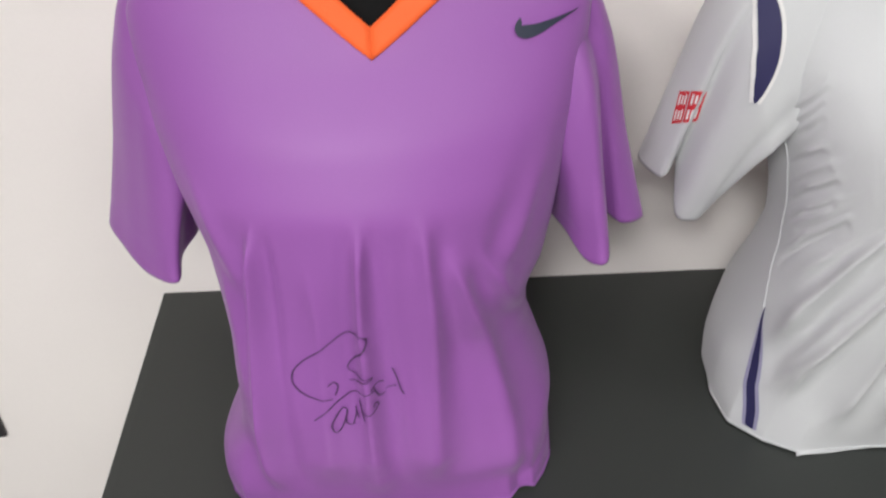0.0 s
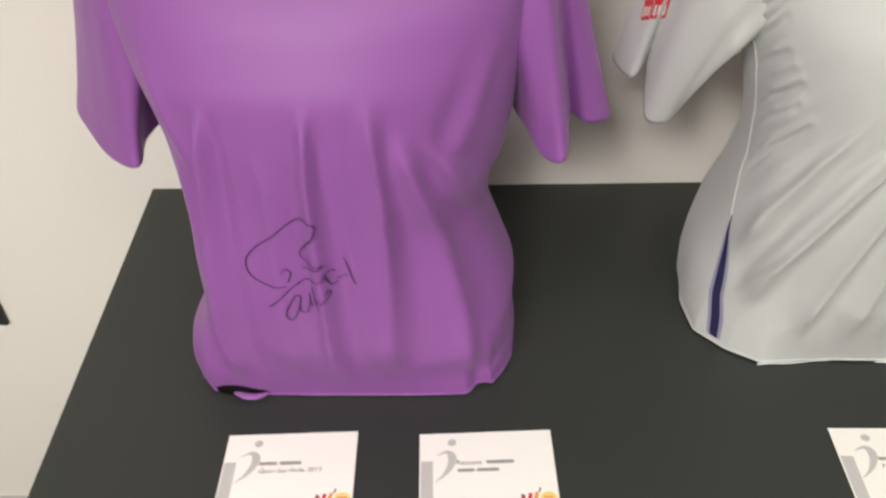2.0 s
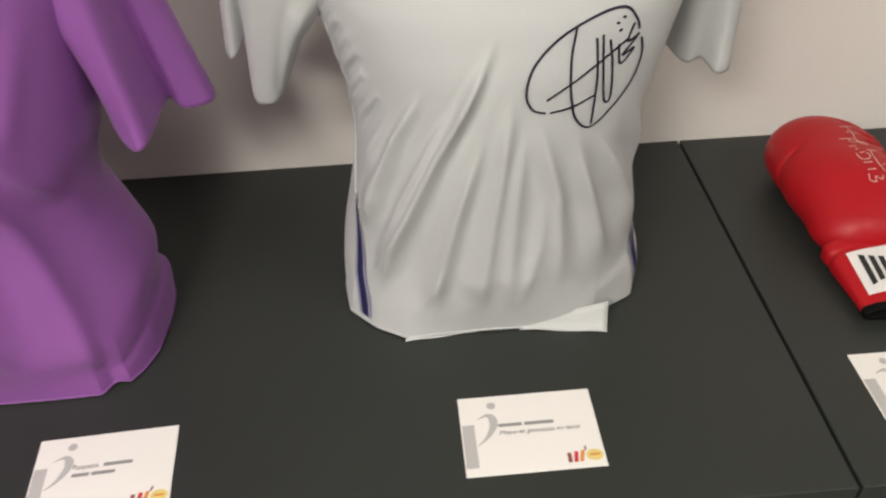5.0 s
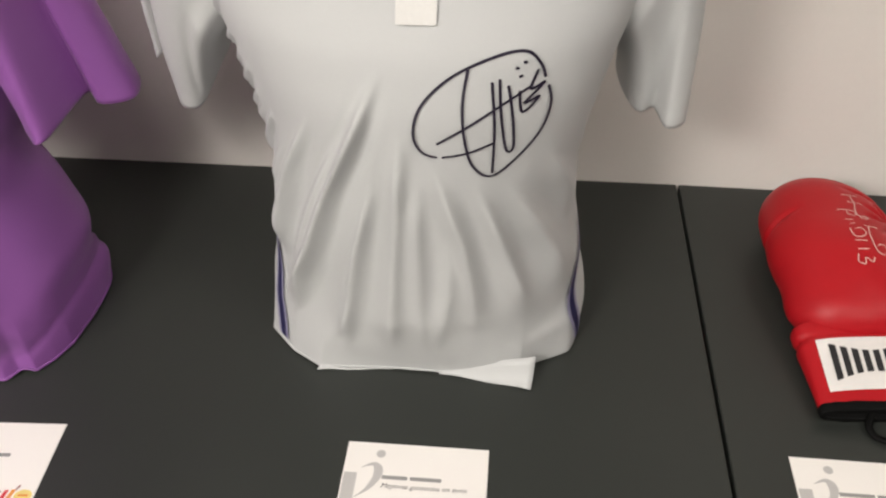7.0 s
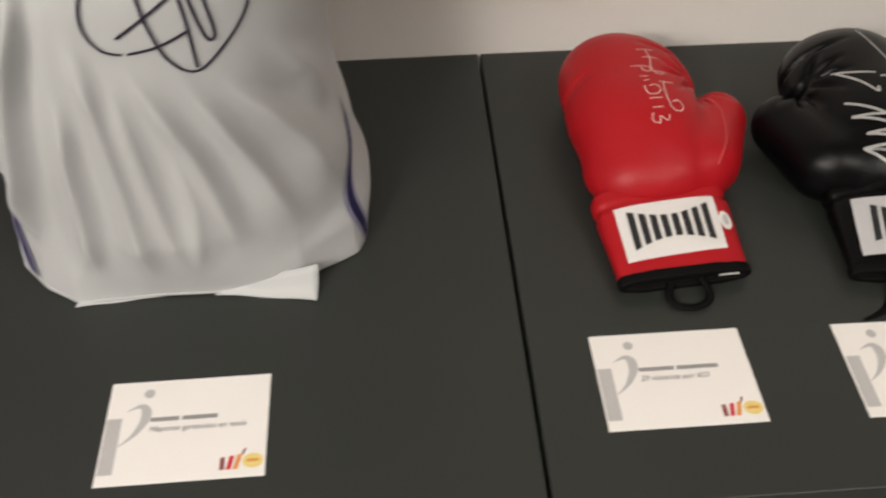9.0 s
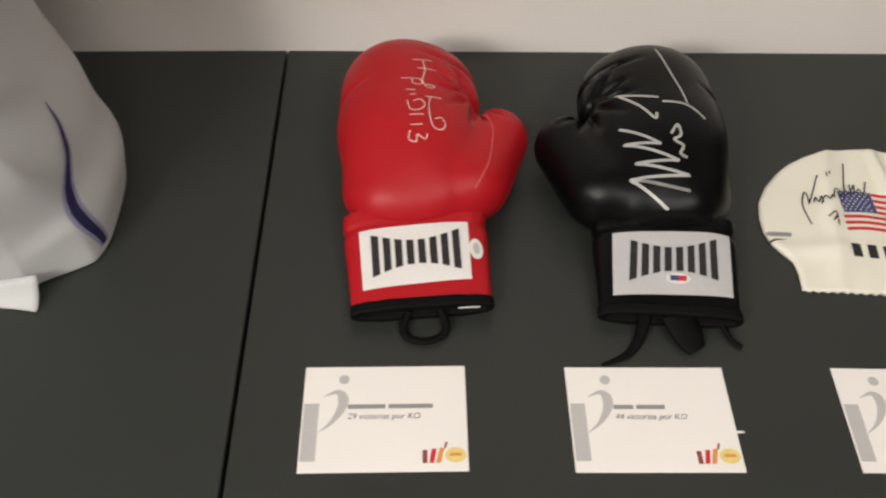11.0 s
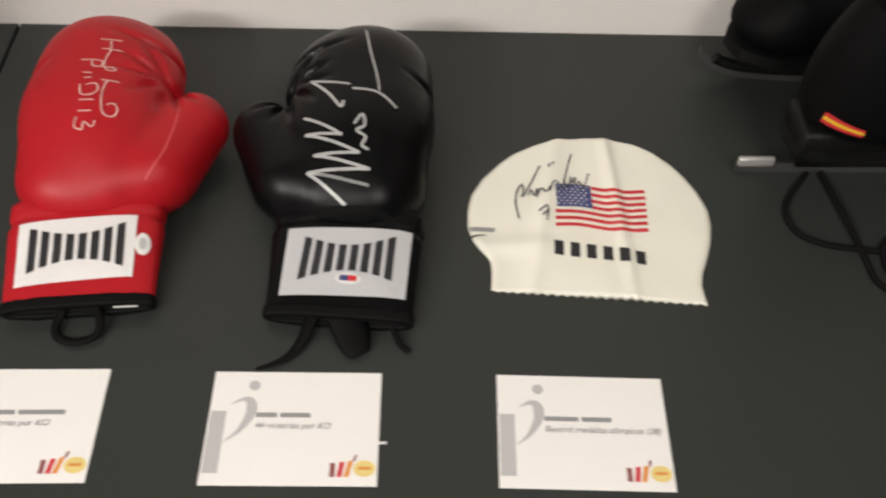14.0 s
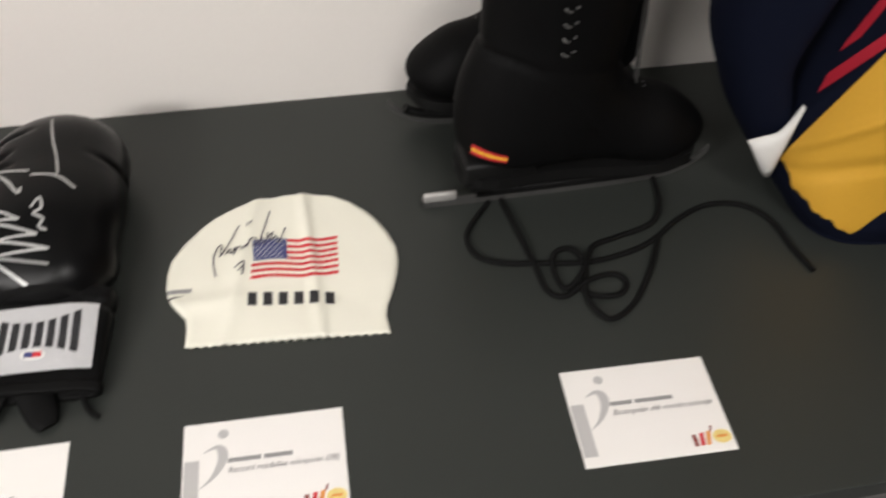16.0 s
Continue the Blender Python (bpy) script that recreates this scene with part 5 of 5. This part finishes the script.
    ink = [
        [(-0.078, 0.087), (-0.082, 0.106), (-0.081, 0.122), (-0.076, 0.133), (-0.074, 0.124), (-0.075, 0.116), (-0.067, 0.134), (-0.058, 0.157), (-0.056, 0.159)],
        [(-0.069, 0.118), (-0.066, 0.126), (-0.063, 0.119), (-0.059, 0.128), (-0.059, 0.118)],
        [(-0.061, 0.116), (-0.055, 0.128), (-0.051, 0.123), (-0.047, 0.130)],
        [(-0.047, 0.157), (-0.047, 0.163)],
        [(-0.044, 0.161), (-0.043, 0.165)],
        [(-0.047, 0.125), (-0.042, 0.139), (-0.036, 0.135), (-0.040, 0.127)],
        [(-0.034, 0.129), (-0.028, 0.158), (-0.023, 0.181)],
        [(-0.032, 0.144), (-0.027, 0.131), (-0.024, 0.148)],
        [(-0.024, 0.139), (-0.019, 0.148), (-0.021, 0.136), (-0.016, 0.141)],
        [(-0.016, 0.143), (-0.009, 0.131)],
        [(-0.005, 0.154), (-0.011, 0.135), (-0.015, 0.133)],
        [(-0.058, 0.097), (-0.054, 0.101), (-0.049, 0.104), (-0.050, 0.086)],
        [(-0.054, 0.092), (-0.049, 0.099)],
    ]
    part("signature_ink", join(*[ribbon(tree, s, 0.0015, "z", 0.0017, 6) for s in ink]), INK, body, "thin black marker strokes")


# ---- caption cards ----
def lettering(text, size, x, y, z, mat, parent, shear=0.0):
    cu = bpy.data.curves.new("caption", "FONT")
    cu.body, cu.size, cu.shear, cu.extrude = text, size, shear, 0.00005
    ob = bpy.data.objects.new("caption", cu)
    scene.collection.objects.link(ob)
    me = bpy.data.meshes.new_from_object(ob)
    bpy.data.objects.remove(ob)
    me.materials.clear()
    me.materials.append(mat)
    me.transform(Matrix.Translation((x, y, z)))
    c = new("caption", me)
    c.parent = parent
    return c


def caption_card(place, turn, words, second, second_bars=(), label_end="", curl=0.0):
    """A printed card: grey motif, a name as plain bars, a caption, two small emblems."""
    w, h, t = 0.148, 0.105, 0.0007
    card = thing("caption_card", (*place, TABLE_Z), "white printed caption card " + label_end, "card", "caption cards", turn)
    bm = box(w, h, t, (0, 0, t / 2 + 0.0003), 0.0002, 1)
    sheet_ob = part("card_sheet", bm, PAPER, card, "", smooth=False)
    z = t + 0.0006
    u, v = (lambda a: (a - 0.5) * w), (lambda b: (b - 0.5) * h)

    def flat(points):
        return [(x, y, z) for x, y in points], [tuple(range(len(points)))]

    part("grey_motif_bar", flat([(u(0.010), v(0.10)), (u(0.100), v(0.10)), (u(0.100), v(0.635)), (u(0.010), v(0.635))]), GREY_PRINT, sheet_ob)
    arc = smooth_line([(u(0.105), v(0.36)), (u(0.185), v(0.46)), (u(0.240), v(0.60)), (u(0.240), v(0.70)), (u(0.200), v(0.745)), (u(0.125), v(0.700))], 6)
    vs, fs = [], []
    for i, p in enumerate(arc):
        way = arc[min(i + 1, len(arc) - 1)] - arc[max(i - 1, 0)]
        way = way / np.linalg.norm(way)
        k = i / (len(arc) - 1)
        wide = 0.0006 + 0.0072 * math.sin(math.pi * k) ** 1.5 * (1.25 - 0.5 * abs(k - 0.6))
        side = np.array((-way[1], way[0])) * wide / 2
        vs += [(*(p + side), z), (*(p - side), z)]
        if i:
            fs.append((2 * i - 2, 2 * i - 1, 2 * i + 1, 2 * i))
    part("grey_motif_arc", (vs, fs), GREY_PRINT, sheet_ob)
    part("grey_motif_dot", flat([(u(0.245) + 0.0048 * math.cos(a), v(0.870) + 0.0048 * math.sin(a)) for a in np.linspace(0, 2 * math.pi, 24)[:-1]]), GREY_PRINT, sheet_ob)
    x = u(0.275)
    if isinstance(words, str):
        c = lettering(words, 0.0085, x, v(0.580), z, TEXT, sheet_ob)
        x += 0.0044 * len(words) + 0.002
        words = (0.030,)
    for length in words:
        part("name_bar", flat([(x, v(0.582)), (x + length, v(0.582)), (x + length, v(0.623)), (x, v(0.623))]), NAME_PRINT, sheet_ob)
        x += length + 0.0028
    if second:
        lettering(second, 0.0080, u(0.275), v(0.485), z, TEXT, sheet_ob, 0.22)
    x = u(0.280)
    for length in second_bars:
        part("name_bar", flat([(x, v(0.487)), (x + length, v(0.487)), (x + length + 0.001, v(0.527)), (x + 0.001, v(0.527))]), NAME_PRINT, sheet_ob)
        x += length + 0.0028
    for i, mat in enumerate((MAROON_PRINT, RED_PRINT, AMBER_PRINT)):
        a = u(0.730) + 0.0058 * i
        lean = (0.0, 0.0022, 0.0035)[i]
        part("emblem_stroke", flat([(a, v(0.075)), (a + 0.0042, v(0.075)), (a + 0.0042 + lean, v(0.19 + 0.01 * i)), (a + lean, v(0.19 + 0.01 * i))]), mat, sheet_ob)
    part("emblem_stroke", flat([(u(0.855), v(0.205)), (u(0.868), v(0.205)), (u(0.880), v(0.260)), (u(0.866), v(0.260))]), MAROON_PRINT, sheet_ob)
    part("gold_seal", flat([(u(0.925) + 0.0092 * math.cos(a), v(0.145) + 0.0072 * math.sin(a)) for a in np.linspace(0, 2 * math.pi, 28)[:-1]]), GOLD_PRINT, sheet_ob)
    part("seal_bar", [[(u(0.890), v(0.135), z + 0.0002), (u(0.960), v(0.135), z + 0.0002), (u(0.960), v(0.160), z + 0.0002), (u(0.890), v(0.160), z + 0.0002)], [(0, 1, 2, 3)]], AMBER_PRINT, sheet_ob)
    if curl:
        part("paper_sliver", box(0.007, 0.0022, 0.0006, (w / 2 + 0.0032, curl, 0.0008), 0.0002, 1), PAPER, sheet_ob, "small torn paper sliver")
    return card


# ---- ice skates ----
def ice_skate(place, turn, label):
    k = thing("ice_skate", place, label, "ice skate", "pair of ice skates", turn)

    def boot(p):
        x, y, z = p[:, 0], p[:, 1], p[:, 2]
        foot = blend(capsule(p, (-0.088, 0, 0.112), (0.075, 0, 0.100), 0.043, 0.040), ellipsoid(p, (0.084, 0, 0.090), (0.056, 0.046, 0.030)), 0.025)
        foot = blend(foot, capsule(p, (-0.02, 0, 0.150), (0.06, 0, 0.112), 0.035, 0.026), 0.03)
        ankle = ellipsoid(p, (-0.075, 0, 0.15), (0.068, 0.047, 0.075))
        q = p.copy()
        q[:, 0] = (x + 0.052 - 0.06 * (z - 0.2)) / 1.75
        leg = np.sqrt(q[:, 0] ** 2 + y ** 2) - (0.043 + 0.03 * np.clip(z - 0.20, 0, 1))
        leg = np.maximum(leg, np.abs(z - 0.215) - 0.105)
        d = blend(blend(foot, ankle, 0.03), leg, 0.035)
        d = d + 0.0022 * bell(np.abs(y) - 0.022, 0.003) * np.clip((z - 0.13) * 20, 0, 1) * np.clip((x + 0.02) * 20, 0, 1)
        d = d + 0.0018 * bell(z - 0.196 + 0.25 * x, 0.005) + 0.0015 * bell(z - 0.125 + 0.1 * np.sin(x * 14), 0.003)
        return np.maximum(d, 0.064 - z)

    bv, bf = solid(boot, (-0.17, -0.065, 0.06), (0.20, 0.065, 0.335), 0.0045)
    b = part("boot", (bv, bf), SUEDE, k, "black leather boot")
    tree = tree_of(bv, bf)
    # sole and heel
    line = [(-0.140, 0.024), (-0.105, 0.037), (-0.03, 0.032), (0.05, 0.040), (0.09, 0.042), (0.126, 0.026), (0.139, 0.0)]
    outline = smooth_line([(-0.148, 0.0)] + line, 5)
    ring = [(p[0], -p[1]) for p in outline] + [(p[0], p[1]) for p in outline[::-1]][1:-1]
    vs = [(x, y, 0.052) for x, y in ring] + [(x, y, 0.066) for x, y in ring]
    n = len(ring)
    fs = [tuple(range(n))[::-1], tuple(range(n, 2 * n))] + [(i, (i + 1) % n, n + (i + 1) % n, n + i) for i in range(n)]
    part("sole", (vs, fs), SOLE, k, "", smooth=False)
    part("heel", box(0.085, 0.060, 0.034, (-0.100, 0, 0.067), 0.006), SOLE, k)
    # runner, its upper rail and posts
    prof = [(-0.183, 0.004), (-0.178, 0.001), (-0.12, 0.0), (0.0, 0.0), (0.09, 0.002), (0.130, 0.010), (0.150, 0.022), (0.162, 0.036)]
    prof = smooth_line(prof, 4)
    vs, fs = [], []
    for x, z in prof:
        for y, dz in ((-0.0022, 0), (0.0022, 0), (0.0022, 0.010), (-0.0022, 0.010)):
            vs.append((x, y, z + dz))
    m = len(prof)
    for i in range(m - 1):
        for j in range(4):
            q = (j + 1) % 4
            fs.append((4 * i + j, 4 * i + q, 4 * i + 4 + q, 4 * i + 4 + j))
    fs += [(3, 2, 1, 0), tuple(4 * m - 4 + j for j in range(4))]
    part("blade", (vs, fs), CHROME, k, "worn steel runner", smooth=False)
    part("blade_tail", box(0.040, 0.007, 0.013, (-0.163, 0, 0.0150), 0.003), TAIL, k, "bright bare steel tail of the runner")
    rail = [(x, 0, z + 0.015) for x, z in prof if -0.135 < x < 0.145]
    part("blade_rail", tube(rail, 0.0065, 8, 1), SOLE, k, "black painted rail")
    part("rear_post", box(0.060, 0.022, 0.030, (-0.100, 0, 0.038), 0.004), SOLE, k)
    part("front_post", box(0.085, 0.024, 0.026, (0.075, 0, 0.042), 0.004), SOLE, k)
    # flag sticker on the heel, three bands
    for i, mat in enumerate((RED_PRINT, YELLOW_PRINT, RED_PRINT)):
        left = (0.1205, 0.1155, 0.1106, 0.1057)
        right = (0.1150, 0.1122, 0.1083, 0.1052)
        quad = [(-0.137, left[i + 1]), (-0.102, right[i + 1]), (-0.103, right[i]), (-0.1365, left[i])]
        part("flag_band", sheet(tree, quad, 10, 3, "y", 0.0012), mat, b, "red and yellow flag sticker")
    # hooks and eyelets along the opening, laces across it
    for i in range(5):
        z = 0.233 + 0.0165 * i
        x = -0.055 - 0.001 * i
        e = onto(tree, x, z, "y", 0.002)
        part("lace_hook", tube([e + Vector((-0.003, 0, 0.002)), e + Vector((0, -0.003, 0.0)), e + Vector((0.004, -0.001, -0.002))], 0.0012, 6, 4), CHROME, b, "small steel lace hook")
        c = onto(tree, x + 0.009, z + 0.002, "y", 0.002)
        part("eyelet", tube([c + Vector((-0.0015, 0, -0.001)), c + Vector((0.0015, -0.0004, 0.001))], 0.0012, 6, 2), CHROME, b, "small steel eyelet")
    for dy in (0.0, 0.006):
        ends = [onto(tree, 0.034 + 0.011 * i, -0.008 + dy, "z", 0.0016) for i in range(3)]
        part("lace_end", tube(ends, 0.0011, 6, 4), CHROME, b, "metal-tipped lace end")
    return k


def long_laces():
    cord_b = [(1.975, 0.269), (1.94, 0.223), (1.944, 0.189), (1.971, 0.173), (2.007, 0.167), (2.06, 0.159), (2.107, 0.164), (2.146, 0.178), (2.185, 0.204), (2.227, 0.221), (2.267, 0.216), (2.292, 0.189), (2.299, 0.142), (2.307, 0.105)]
    cord_a = [(1.99, 0.27), (1.997, 0.213), (2.004, 0.164), (2.008, 0.128), (2.026, 0.116), (2.058, 0.133), (2.087, 0.137), (2.096, 0.123), (2.083, 0.108), (2.057, 0.111), (2.045, 0.125)]
    cord_c = [(2.182, 0.28), (2.172, 0.23), (2.152, 0.202), (2.104, 0.189), (2.074, 0.177), (2.053, 0.144), (2.029, 0.126), (2.022, 0.15), (2.029, 0.174), (2.049, 0.178), (2.059, 0.154), (2.048, 0.117), (2.052, 0.087), (2.068, 0.078), (2.098, 0.098), (2.129, 0.138), (2.152, 0.179)]
    lace = thing("skate_laces", (2.08, 0.17, TABLE_Z), "long black cord laces lying in loops on the table", "laces")
    for path, base in ((cord_b, 0.0035), (cord_a, 0.0055), (cord_c, 0.0075)):
        n = len(path)
        pts = [(x - 2.08, y - 0.17, 0.0036 if i in (0, n - 1) else base - 0.002 + 0.0022 * math.sin(1.7 * i)) for i, (x, y) in enumerate(path)]
        pts = [(x, y, max(0.0034, z)) for x, y, z in pts]
        part("cord", tube(pts, 0.0032, 8, 7), LACE, lace)


room()
table("display_table", [(-0.246, wall_at(-0.246) - 0.003), (-0.196, -0.140), (1.0705, -0.140), (1.0715, wall_at(1.07) - 0.003)], "long matt black display table against white wall")
table("display_table", [(1.0755, wall_at(1.07) - 0.003), (1.0745, -0.140), (3.05, -0.140), (3.05, wall_at(3.05) - 0.003)], "long matt black display table beside another", 1.073)
purple_shirt()
white_shirt()
club_jersey()
red_glove()
black_glove()
swim_cap()
ice_skate((2.081, 0.277, TABLE_Z), 0.5, "black leather ice skate with flag sticker and loose laces")
ice_skate((2.041, 0.417, TABLE_Z), 178.0, "black leather ice skate standing behind its pair")
long_laces()
caption_card((0.080, -0.051), 3.0, (0.020, 0.024), "Open Sao Paulo 2013", (), "in front of the purple shirt")
caption_card((0.299, -0.047), 3.2, "Raqueta", "", (0.018, 0.024), "in front of the purple shirt")
caption_card((0.753, -0.0375), 0.4, (0.026, 0.032), "Mayores ganancias en tenis", (), "in front of the white shirt")
caption_card((1.209, -0.0175), 0.0, (0.034, 0.040), "29 victorias por KO", (), "before the red boxing glove")
caption_card((1.4497, -0.0213), -0.8, (0.018, 0.026), "44 victorias por KO", (), "before the black boxing glove", -0.014)
caption_card((1.700, -0.0265), -1.8, (0.030, 0.026), "Record medallas olímpicas (28)", (), "before the swim cap")
caption_card((2.0645, -0.0300), -2.0, (0.022, 0.038), "Bicampeón del mundo patinaje", (), "before the ice skates")
